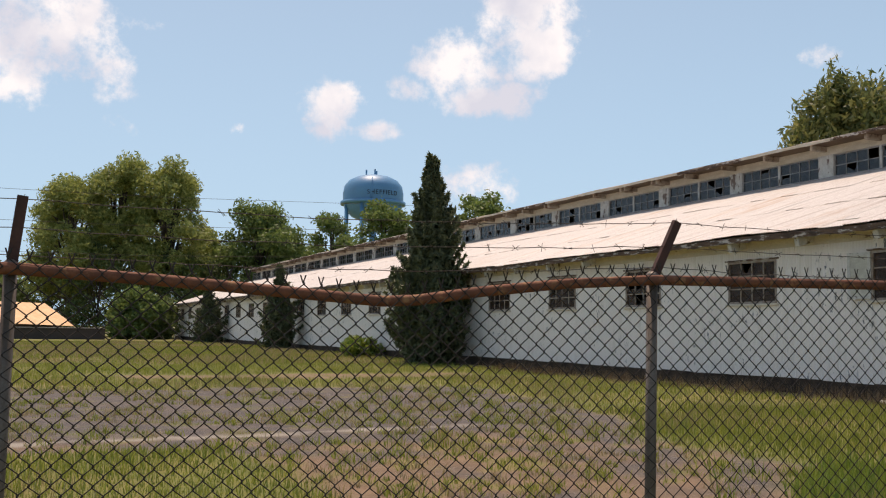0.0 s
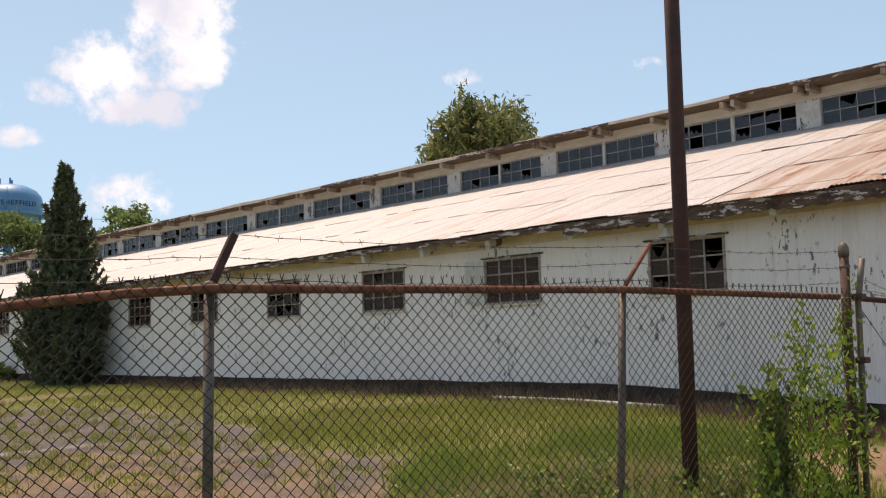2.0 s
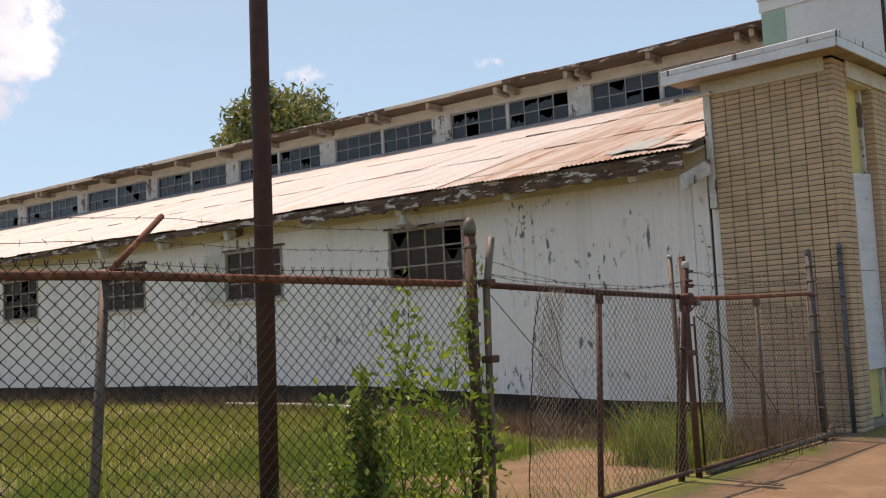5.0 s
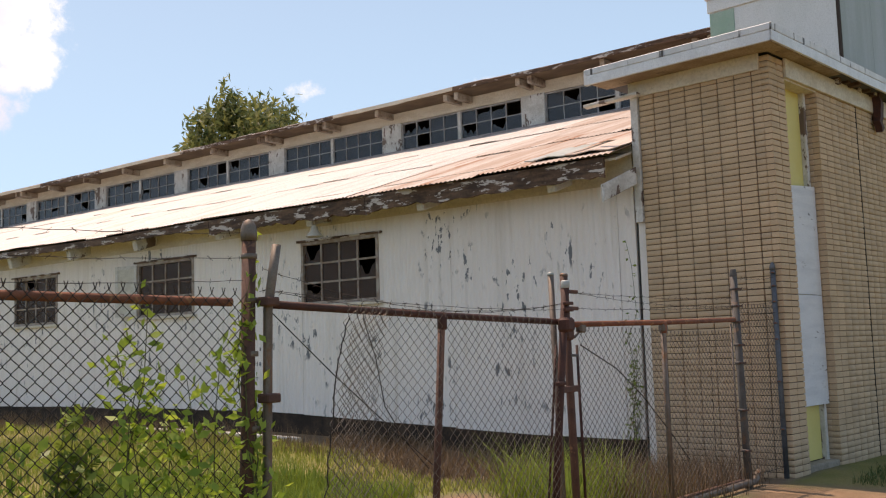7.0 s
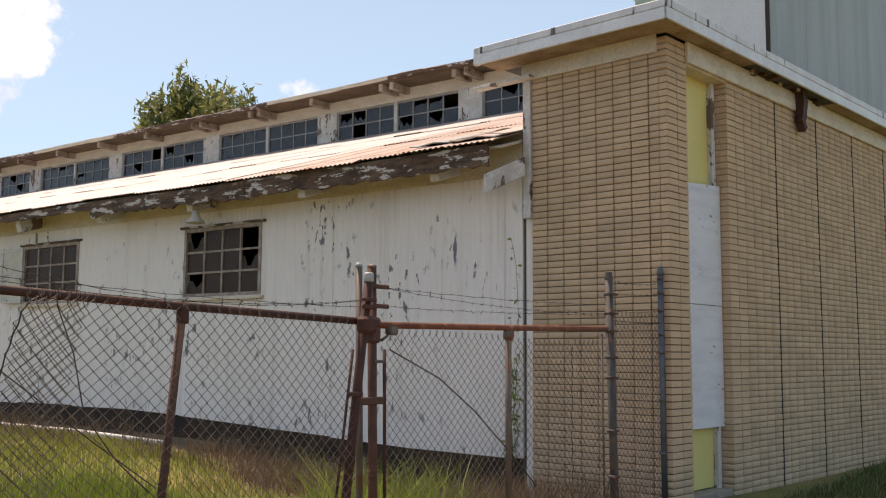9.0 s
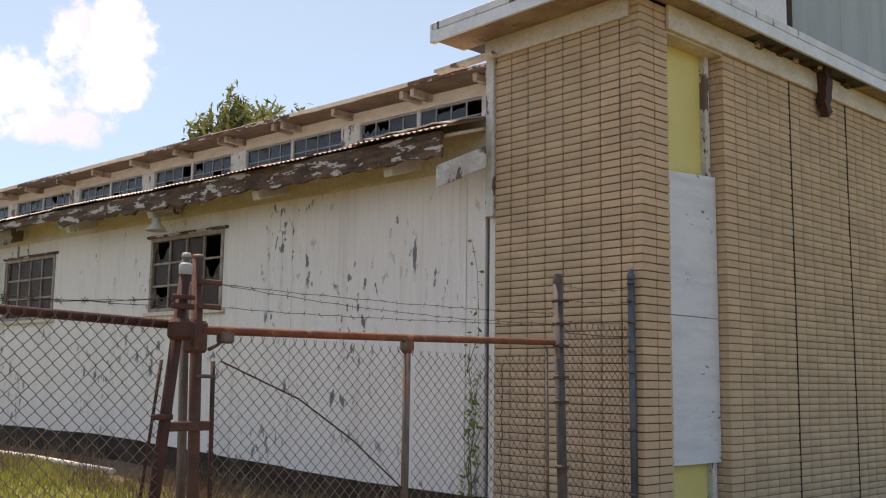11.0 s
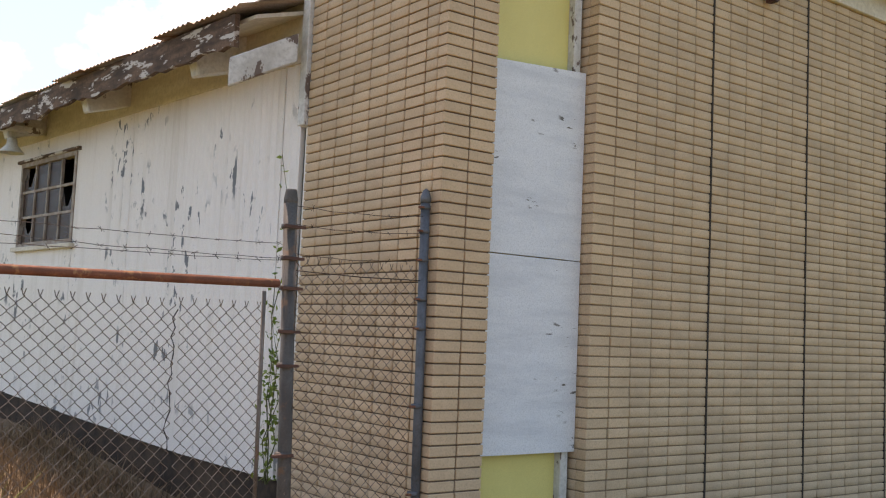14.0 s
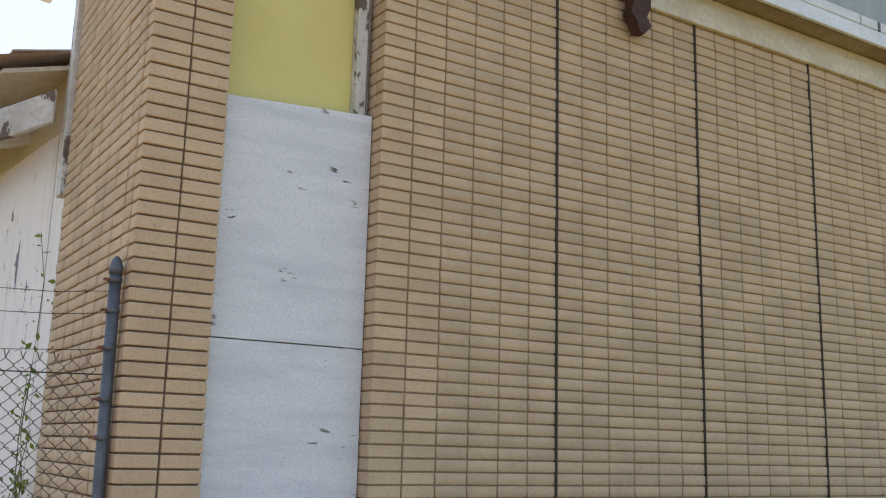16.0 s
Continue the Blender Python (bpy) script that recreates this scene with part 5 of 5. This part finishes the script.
for z in (0.35, 0.75, 1.22, 1.40, 1.63, 1.79, 1.96):
    f = 0.04 - 0.02 * z
    part("tension_band", lathe([(0.038, z), (0.044, z + 0.002), (0.044, z + 0.025), (0.036, z + 0.027)], 12), dark_steel, p3).location.x = max(0, 0.06 - 0.03 * z)
    part("bolt", boxes((-0.055, 0.075, -0.05, -0.03, z + 0.004, z + 0.02)), brown_rust, p3)
p4 = thing("fence_post", "blue-grey steel post with pointed cap against the brick", "post", at=(15.425, 3.31, 0))
part("shaft", pipe([(0.03, 0, -0.1), (0, 0, 2.22)], 0.028, 12), blue_grey_pipe, p4)
part("cap", lathe([(0.031, 2.20), (0.033, 2.23), (0.02, 2.27), (0.005, 2.285)], 12), blue_grey_pipe, p4)
for z in (0.5, 1.0, 1.45, 1.62, 1.85, 2.02, 2.16):
    part("tension_band", lathe([(0.029, z), (0.033, z + 0.002), (0.033, z + 0.022), (0.029, z + 0.024)], 12), blue_grey_pipe, p4)
    part("wire_clip", boxes((-0.055, -0.025, -0.02, 0.0, z + 0.005, z + 0.016)), rust_pipe, p4)
side_fence = thing("chain_link_fence", "narrow chain-link panel between two posts", "fence")
part("chain_link_mesh", chain_link(14.59, 15.39, lambda x: 0.08, lambda x: 1.76, lambda x: 3.385 - 0.09 * (x - 14.55), wire_light, pitch=0.068), wire_light, side_fence)
for z in (0.12, 1.74):
    part("tension_wire", pipe([(14.56, 3.39, z), (15.0, 3.345, z - 0.008), (15.41, 3.305, z)], 0.003, 5), wire_mat, side_fence)
wires = thing("barbed_wire_strands", "slack barbed wire strands over the gates", "wire")
for k, (za, zb, s) in enumerate(((1.93, 1.78, 0.14), (1.81, 1.77, 0.08), (1.81, 1.73, 0.03))):
    barbed([(8.53, 3.73, za), (11.38, 3.53, zb)], None, wires, s, 40 + k)
for k, (za, zb, s) in enumerate(((1.87, 1.88, 0.02), (1.87, 1.80, 0.04), (1.745, 1.79, 0.015))):
    barbed([(11.62, 3.57, za), (14.5, 3.42, zb)], None, wires, s, 50 + k)
for k, z in enumerate((1.86, 2.02, 2.12)):
    barbed([(14.55, 3.39, z - 0.03), (15.42, 3.30, z)], None, wires, 0.02, 60 + k)

# pipe lying under the gates, and the pale pipe by the foundation
lp = thing("ground_pipe", "rusty pipe lying along the gate foot", "pipe")
part("pipe_length", pipe([(11.75, 3.58, 0.03), (13.0, 3.50, 0.04), (14.7, 3.38, 0.05), (14.9, 3.40, 0.12)], 0.035, 10), grey_pipe, lp)
wp = thing("ground_pipe", "thin white plastic pipe lying in the grass", "pipe")
part("pipe_length", pipe([(14.85, 10.0, ground_z(14.85, 10.0) + 0.05), (14.78, 11.9, ground_z(14.78, 11.9) + 0.045), (14.7, 13.9, ground_z(14.7, 13.9) + 0.05)], 0.035, 8), white_pvc, wp)


# ---- plants ----
def leaf_cards(centres, size, r, droop=0.0, tall=1.0):
    """Small leaf quads, each folded once, turned at random."""
    n = len(centres)
    c = np.asarray(centres, np.float32)
    u = r.normal(size=(n, 3))
    u /= np.linalg.norm(u, axis=1)[:, None]
    v = r.normal(size=(n, 3))
    v[:, 2] -= droop
    v -= u * (u * v).sum(1)[:, None]
    v /= np.linalg.norm(v, axis=1)[:, None]
    s = size * r.uniform(0.6, 1.3, n)[:, None]
    w = np.cross(u, v)
    q = np.stack([c - v * s * tall, c + u * s * 0.5 + w * s * 0.12, c + v * s * tall, c - u * s * 0.5 + w * s * 0.12], 1).reshape(-1, 3)
    return q, np.arange(4 * n)


def crown_points(lobes, n, r, fill=0.75):
    """Leaf places on and inside uneven lobes, thick outside, with gaps."""
    out = []
    w = np.array([l[3] * l[4] * l[3] for l in lobes])
    for k, (x, y, z, a, b2) in enumerate(lobes):
        m = int(n * w[k] / w.sum())
        d = r.normal(size=(m, 3))
        d /= np.linalg.norm(d, axis=1)[:, None]
        rad = 1 - fill * r.random(m) ** 1.5
        bump = np.array([1 + 0.45 * noise.noise(Vector(v * 2.4 + (k * 1.7, 0, z * 0.3))) + 0.30 * noise.noise(Vector(v * 6.0 + (k, 3.3, 0))) for v in d])
        p = d * (rad * bump)[:, None] * (a, a, b2) + (x, y, z)
        out.append(p)
    return np.concatenate(out)


def tree(name, x, y, height, width, leafs, mat, label, seed, leaf=0.35, crown_from=0.25, lobes_n=9, base=0.0, droop=0.0, trunk_r=None, tall=1.0, lobe=1.0, rise=1.0):
    r = np.random.default_rng(seed)
    t = thing(name, label, "tree" if name == "tree" else "shrub", "trees round the lot" if name == "tree" else "shrubs round the lot", at=(x, y, base))
    tr = trunk_r or 0.02 * height
    zc = height * crown_from
    bm = bmesh.new()
    tube(bm, [(0, 0, -0.3), (0.1, 0.05, zc), (0.2, 0, height * 0.6), (0.1, 0.1, height * 0.88)], tr, 8, tr * 0.2)
    lobes = []
    lobes_n = int(lobes_n * 2.6)
    for i in range(lobes_n):
        f = (i + 0.5) / lobes_n
        zz = zc + (height - zc) * (0.08 + 0.80 * f) + r.uniform(-0.04, 0.04) * height
        spread = width / 2 * (0.75 * math.sin(math.pi * (0.18 + 0.75 * f)) ** 0.8)
        a = i * 2.4 + r.uniform(-0.4, 0.4)
        q = r.uniform(0.3, 1.15) ** 0.6
        px, py = math.cos(a) * spread * q, math.sin(a) * spread * q
        rad = width * r.uniform(0.09, 0.19) * lobe
        lobes.append((px, py, zz, rad, min(rad * r.uniform(0.7, 1.0), (height - zz) * 1.0 + 0.15 * rad) * rise))
        tube(bm, [(0.1, 0.05, zc + (zz - zc) * 0.35), (px * 0.5, py * 0.5, zz - rad * 0.5), (px, py, zz)], tr * 0.4, 6, tr * 0.08)
    part("trunk", bm, bark, t)
    v, c = leaf_cards(crown_points(lobes, leafs, r), leaf, r, droop, tall)
    part("crown", mesh_from_arrays("crown", v, c, 4, mat), mat, t)
    return t


def polar(az, d):
    return d * math.sin(radians(az)) + 0.2, d * math.cos(radians(az)) + 0.5


for az, d, h, w, n, mat, lab, seed, leaf, lobes_n in (
        (2.9, 116, 19.0, 11.0, 30000, willow_leaf, "tall yellow-green willow at the back of the lot", 1, 0.16, 18),
        (5.4, 118, 21.6, 11.0, 30000, willow_leaf, "tall yellow-green willow at the back of the lot", 2, 0.16, 18),
        (8.0, 116, 21.4, 11.0, 30000, willow_leaf, "tall yellow-green willow at the back of the lot", 3, 0.16, 18),
        (10.2, 122, 14.0, 7.0, 9000, willow_leaf, "smaller willow at the back of the lot", 4, 0.2, 8),
        (13.0, 118, 16.2, 13.0, 26000, tree_leaf, "broad green tree beyond the warehouse end", 5, 0.22, 10),
        (15.2, 150, 15.0, 8.0, 9000, tree_leaf, "distant green tree beyond the roofs", 6, 0.3, 8),
        (17.2, 160, 20.5, 11.0, 11000, tree_leaf, "distant green tree below the water tower", 7, 0.3, 9),
        (20.2, 130, 18.5, 12.0, 13000, tree_leaf, "green tree behind the roof", 8, 0.26, 9),
        (21.8, 125, 15.0, 8.0, 9000, tree_leaf, "green tree behind the roof", 9, 0.26, 8),
        (25.7, 95, 15.6, 9.5, 13000, tree_leaf, "green tree behind the roof", 10, 0.22, 9),
        (-2.0, 150, 12.0, 12.0, 4000, dark_leaf, "dark tree behind the house", 11, 0.45, 8)):
    x, y = polar(az, d)
    tree("tree", x, y, h, w, n, mat, lab, seed, leaf, 0.2 if mat is willow_leaf else 0.22, lobes_n, 0.0, 0.6 if mat is willow_leaf else 0.0, None, 1.5 if mat is willow_leaf else 1.0, 0.95 if mat is willow_leaf else 1.05)
# dark understorey and shrubs at the lot's edge
for az, d, h, w, n, mat, seed in ((0.2, 122, 7.0, 8, 3000, dark_leaf, 21), (2.9, 122, 8.0, 8, 3000, dark_leaf, 22), (4.4, 114, 11.0, 9, 4500, dark_leaf, 23), (8.6, 115, 11.0, 10, 4500, dark_leaf, 24), (10.8, 117, 10.0, 9, 4000, dark_leaf, 25), (6.4, 124, 12.0, 10, 4500, dark_leaf, 29), (1.9, 126, 10.0, 9, 4000, dark_leaf, 30), (13.2, 126, 10.0, 12, 4000, dark_leaf, 31),
                                  (6.5, 97, 5.6, 6.0, 12000, tree_leaf, 26), (7.6, 99, 4.6, 5.0, 3000, dark_leaf, 27), (9.0, 104, 4.2, 5.0, 2500, dark_leaf, 28)):
    x, y = polar(az, d)
    tree("shrub", x, y, h, w, n, mat, "dense dark shrub at the back of the lot" if mat is dark_leaf else "bright green shrub at the edge of the grass", seed, 0.2, 0.02, 9, 0.0, 0.0, 0.12)
tree("tree", 33.5, 31.9, 12.7, 8.4, 26000, mag_leaf, "olive-green tree rising behind the warehouse roof", 41, 0.12, 0.35, 15, 0.0, -1.0, None, 1.6, 0.62, 2.2)


def conifer(x, y, h, w, n, seed, label):
    """A dense upright juniper: a broad dark skirt and a feathery spire."""
    r = np.random.default_rng(seed)
    t = thing("juniper", label, "tree", "junipers along the wall", at=(x, y, ground_z(x, y)))
    part("trunk", pipe([(0, 0, -0.2), (0.03, 0, h * 0.5), (0, 0, h * 0.95)], 0.11, 8, 0.01), bark, t)
    plumes = max(60, n // 70)
    per = n // plumes
    pts = []
    for i in range(plumes):
        f = (i / plumes) ** 1.15 * 0.93
        prof = np.interp(f, (0, 0.06, 0.2, 0.42, 0.56, 0.68, 0.8, 0.92, 1.0), (0.78, 0.95, 1.0, 0.88, 0.68, 0.46, 0.25, 0.09, 0.01))
        a = i * 2.399 + r.uniform(-0.5, 0.5)
        rad = w / 2 * prof * r.uniform(0.35, 1.12)
        ln = (0.06 + 0.07 * (1 - f)) * h * r.uniform(0.6, 1.4)
        t0 = r.random(per) ** 0.8
        thick = 0.11 * (1.05 - t0) * (0.45 + 0.55 * (1 - f)) * (w / 2.6)
        out = rad * (0.55 + 0.55 * t0)
        sway = r.normal(size=(per, 3)) * thick[:, None]
        pts.append(np.stack([np.cos(a) * out, np.sin(a) * out, f * h + ln * (t0 - 0.25)], 1) + sway)
    core = r.random(n // 3) ** 1.3 * 0.75
    ca, cr = r.uniform(0, 2 * np.pi, n // 3), w / 2 * np.interp(core, (0, 0.2, 0.5, 0.75), (0.6, 0.72, 0.55, 0.12)) * r.random(n // 3) ** 0.5
    pts.append(np.stack([np.cos(ca) * cr, np.sin(ca) * cr, 0.05 + core * h], 1))
    p = np.concatenate(pts)
    p[:, 2] = np.clip(p[:, 2], 0.03, None)
    v, c = leaf_cards(p, 0.085, r, -1.2, 1.7)
    part("foliage", mesh_from_arrays("foliage", v, c, 4, juniper_leaf), juniper_leaf, t)


conifer(14.2, 33.7, 7.8, 2.9, 30000, 51, "dark green juniper with a pointed spire against the white wall")
conifer(14.3, 56.0, 5.0, 2.5, 9000, 52, "shorter dark juniper against the white wall")
conifer(14.2, 77.0, 4.4, 3.3, 7000, 53, "small dark juniper near the warehouse end")
tree("shrub", 14.6, 42.5, 0.8, 2.4, 1800, weed_leaf, "low green weeds by the wall", 54, 0.12, 0.05, 6, 0.3, 0.0, 0.03)


def leaf_sprays(name, stems, n, size, mat, label, category, seed, spread):
    """Climbing stems with pointed leaves along them."""
    r = np.random.default_rng(seed)
    t = thing(name, label, category)
    pts = []
    for s in stems:
        part("stem", pipe(s, 0.006, 5, 0.002), plant_stem, t)
        s = np.array(s)
        for q in r.random(n // len(stems)):
            k = min(int(q * (len(s) - 1)), len(s) - 2)
            f = q * (len(s) - 1) - k
            pts.append(s[k] * (1 - f) + s[k + 1] * f + r.normal(size=3) * (spread * (1.15 - 0.6 * q), spread * 0.6, spread * 0.5))
    v, c = leaf_cards(np.array(pts), size, r, 0.8, 1.0)
    part("leaves", mesh_from_arrays("leaves", v, c, 4, mat), mat, t)


rs = random.Random(77)


def stem(x, y, h, lean=0.2):
    out, px, py = [], x, y
    for i in range(6):
        out.append((px, py, 0.0 + h * i / 5))
        px += rs.uniform(-lean, lean) * 0.35
        py += rs.uniform(-0.04, 0.04)
    return out


leaf_sprays("climbing_vine", [stem(x, fence_y(x) + rs.uniform(-0.12, 0.1), h) for x, h in ((7.2, 0.7), (7.4, 1.1), (7.6, 1.45), (7.75, 1.7), (7.85, 1.5), (8.0, 1.1), (8.12, 1.2), (8.25, 1.35), (8.34, 1.5), (8.38, 1.6))],
            1350, 0.036, vine_leaf, "bright green vine climbing the fence", "vine", 61, 0.11)
leaf_sprays("climbing_vine", [[(8.45 + 0.05 * math.cos(k + i * 1.1), 3.77 + 0.05 * math.sin(k + i * 1.1), 0.1 + i * 0.2) for i in range(9 + k)] for k in range(3)],
            280, 0.033, vine_leaf, "vine wound round the terminal post", "vine", 62, 0.045)
leaf_sprays("climbing_vine", [stem(7.47 + rs.uniform(-0.09, 0.09), fence_y(7.4) + 0.06 + rs.uniform(-0.1, 0.1), rs.uniform(0.7, 1.35), 0.08) for k in range(12)],
            1700, 0.034, weed_leaf, "dense dark green weed clump at the fence", "weed", 63, 0.05)
leaf_sprays("weeds", [stem(rs.uniform(3.8, 8.6), rs.uniform(3.7, 5.6), rs.uniform(0.2, 0.55), 0.15) for k in range(95)],
            6200, 0.032, weed_leaf, "low leafy weeds at the fence foot", "weed", 64, 0.09)
leaf_sprays("climbing_vine", [[(15.60 + rs.uniform(-0.03, 0.02), 5.06 + rs.uniform(-0.06, 0.12), 0.3 + 0.3 * i) for i in range(n_)] for n_ in (4, 5, 6, 9)],
            260, 0.026, weed_leaf, "thin creeper in the corner of wall and brick", "vine", 65, 0.05)

# ---- far things ----
tx, ty = polar(19.5, 300)
tower = thing("water_tower", "pale blue elevated water tower with dark lettering", "water tower", at=(tx, ty, 0), turn=-19.5)
part("tank", lathe([(0.6, 33.6), (3.5, 34.0), (6.5, 35.4), (8.6, 37.6), (9.15, 39.6), (9.2, 42.5), (8.8, 44.6), (7.4, 46.4), (5.0, 47.6), (2.0, 48.2), (0.2, 48.3)], 40), tank_blue, tower)
part("walkway", lathe([(9.2, 38.9), (9.9, 38.95), (9.9, 39.9), (9.8, 39.9), (9.75, 39.1), (9.2, 39.1)], 40), tank_blue, tower)
for k in range(8):
    a = 2 * math.pi * (k + 0.5) / 8
    part("leg", pipe([(9.2 * math.cos(a), 9.2 * math.sin(a), 0), (8.6 * math.cos(a), 8.6 * math.sin(a), 38.8)], 0.55, 10), tank_blue, tower)
part("riser", pipe([(0, 0, 0), (0, 0, 34)], 1.1, 14), tank_blue, tower)
part("ladder", pipe([(-0.6, -9.35, 39), (-0.6, -9.3, 42.5), (-0.5, -8.9, 44.8), (-0.4, -7.3, 46.6)], 0.18, 6), tank_blue, tower)
for x, h in ((-2.2, 1.7), (0.4, 2.0), (0.9, 1.4)):
    part("antenna", bevelled(boxes((x - 0.25, x + 0.25, -0.3, 0.3, 47.8, 48.2 + h)), 0.1), tank_blue, tower)
text = bpy.data.curves.new("lettering", "FONT")
text.body, text.size, text.extrude, text.align_x, text.align_y = "SHEFFIELD", 1.9, 0.03, "CENTER", "CENTER"
text.space_character = 1.15
tmp = new("lettering_source", text)
bpy.context.view_layer.update()
me = bpy.data.meshes.new_from_object(tmp.evaluated_get(bpy.context.evaluated_depsgraph_get()))
bpy.data.objects.remove(tmp)
for v in me.vertices:
    a = v.co.x / 9.25
    x, z, out = v.co.x, v.co.y, v.co.z
    rad = 9.27 + out
    v.co = (rad * math.sin(a + 0.33), -rad * math.cos(a + 0.33), 41.9 + z)
me.materials.append(tank_dark)
part("lettering", me, tank_dark, tower, "dark lettering on the tank")

hx, hy = polar(-1.6, 99)
house = thing("house", "low house with an orange tin roof behind the trees", "house", at=(hx, hy, 0), turn=12)
part("wall", boxes((-9, 6.5, -4, 4, 0, 1.65)), house_wall, house)
bm = bmesh.new()
vs = [bm.verts.new(c) for c in ((-9.6, -4.8, 1.9), (7.6, -4.8, 1.4), (6.0, 0, 3.5), (-9.6, 0, 3.8), (-9.6, 4.8, 1.9), (7.6, 4.8, 1.4))]
bm.faces.new((vs[0], vs[1], vs[2], vs[3])), bm.faces.new((vs[3], vs[2], vs[5], vs[4])), bm.faces.new((vs[0], vs[3], vs[4])), bm.faces.new((vs[1], vs[5], vs[2])), bm.faces.new((vs[0], vs[4], vs[5], vs[1]))
part("roof", bm, orange_roof, house, "orange tin roof")
garden_wall = thing("boundary_wall", "low brown boundary wall at the back of the lot", "wall", at=(0, 0, 0))
part("wall", boxes((-30, 8.0, 91.5, 91.8, -0.3, 1.2)), house_wall, garden_wall)
part("coping", bevelled(boxes((-30, 8.0, 91.4, 91.9, 1.202, 1.29)), 0.02), grey_frame, garden_wall)
# overhead lines behind the lot
lines = thing("overhead_wires", "thin overhead utility wires", "wire")
for za, zb in ((14.2, 14.0), (11.4, 11.2), (8.6, 8.3)):
    part("wire", pipe([(-45, 92, za), (-15, 95, za - 0.9), (12, 97, za - 0.5), (48, 100, zb + 1.2)], 0.016, 4), wire_mat, lines)
# woods that close the view behind the camera and beyond the lot
# all unseen; 165 and 140 are placed near to dim the brick front
for k, (az, d) in enumerate(((-12, 170), (-22, 175), (-35, 160), (-60, 150), (-95, 140), (-130, 120), (165, 60), (140, 55), (95, 140))):
    x, y = polar(az, d)
    tree("tree", x, y, 15 + (k % 3) * 2, 14, 1800, tree_leaf if k % 2 else dark_leaf, "green tree added out of view to close the surroundings", 80 + k, 0.8, 0.12, 9)

# ---- bricks, last ----
BR = {}
for nm, w, d in (("front", COL - J, 0.09), ("side", 0.09, SCOL - JS)):
    BR[nm] = brick_mesh(w, d, ROW - J, brick_mat)
rb = random.Random(5)


def brick_front(col_x, c, near):
    z = B0 + c * ROW
    dy = rb.uniform(-0.0035, 0.0025)
    if near:
        o = part("brick", BR["front"], None, office)
        o.location = (col_x + J / 2 + rb.uniform(-0.0015, 0.0015), dy, z + J / 2)
    else:
        REST.append((col_x + J / 2, col_x + COL - J / 2, dy, 0.09, z + J / 2, z + ROW - J / 2, 0))


def brick_side(row_y, c, near):
    z = B0 + c * ROW
    dx = rb.uniform(-0.0035, 0.0025)
    if near:
        o = part("brick", BR["side"], None, office)
        o.location = (dx, row_y + JS / 2 + rb.uniform(-0.0015, 0.0015), z + J / 2)
    else:
        REST.append((row_y + JS / 2, row_y + SCOL - JS / 2, dx, 0.09, z + J / 2, z + ROW - J / 2, 1))


REST = []
for c in range(COURSES):
    for k in range(FRONT_COLS):
        x0 = k * COL if k < 2 else OPEN1 + (k - 2) * COL
        brick_front(x0, c, (k < 2 and 8 <= c < 64) or (k in (2, 3) and 8 <= c < 64))
    for k in range(SIDE_COLS):
        if k == 0:
            # the corner brick turns the angle with the front one
            REST.append((0.0915, SCOL - JS / 2, rb.uniform(-0.003, 0.002), 0.1, B0 + c * ROW + J / 2, B0 + (c + 1) * ROW - J / 2, 1))
        else:
            brick_side(k * SCOL, c, k == 1 and 14 <= c < 60)
    # the reveal beside the frame
    REST.append((0.0905, 0.24, OPEN1 + 0.002, OPEN1 + 0.09, B0 + c * ROW + J / 2, B0 + (c + 1) * ROW - J / 2, 1))
V, C = [], []
cut = 0.0035
for i, (x0, x1, y0, y1, z0, z1, turned) in enumerate(REST):
    # a brick with chamfered outer edges: an inset outer ring and a full body
    ring = [(x0 + cut, y0, z0 + cut), (x1 - cut, y0, z0 + cut), (x1 - cut, y0, z1 - cut), (x0 + cut, y0, z1 - cut),
            (x0, y0 + cut, z0), (x1, y0 + cut, z0), (x1, y0 + cut, z1), (x0, y0 + cut, z1),
            (x0, y1, z0), (x1, y1, z0), (x1, y1, z1), (x0, y1, z1)]
    V += [(q, p, z) for p, q, z in ring] if turned else ring
    b = i * 12
    for f in ((0, 1, 2, 3), (4, 5, 1, 0), (5, 6, 2, 1), (6, 7, 3, 2), (7, 4, 0, 3), (8, 9, 5, 4), (9, 10, 6, 5), (10, 11, 7, 6), (11, 8, 4, 7)):
        C += [b + q for q in (f[::-1] if turned else f)]
tagged(part("brickwork", mesh_from_arrays("brickwork", V, C, 4, brick_rest), None, office, "buff stack-bonded bricks"), kind="stuff")
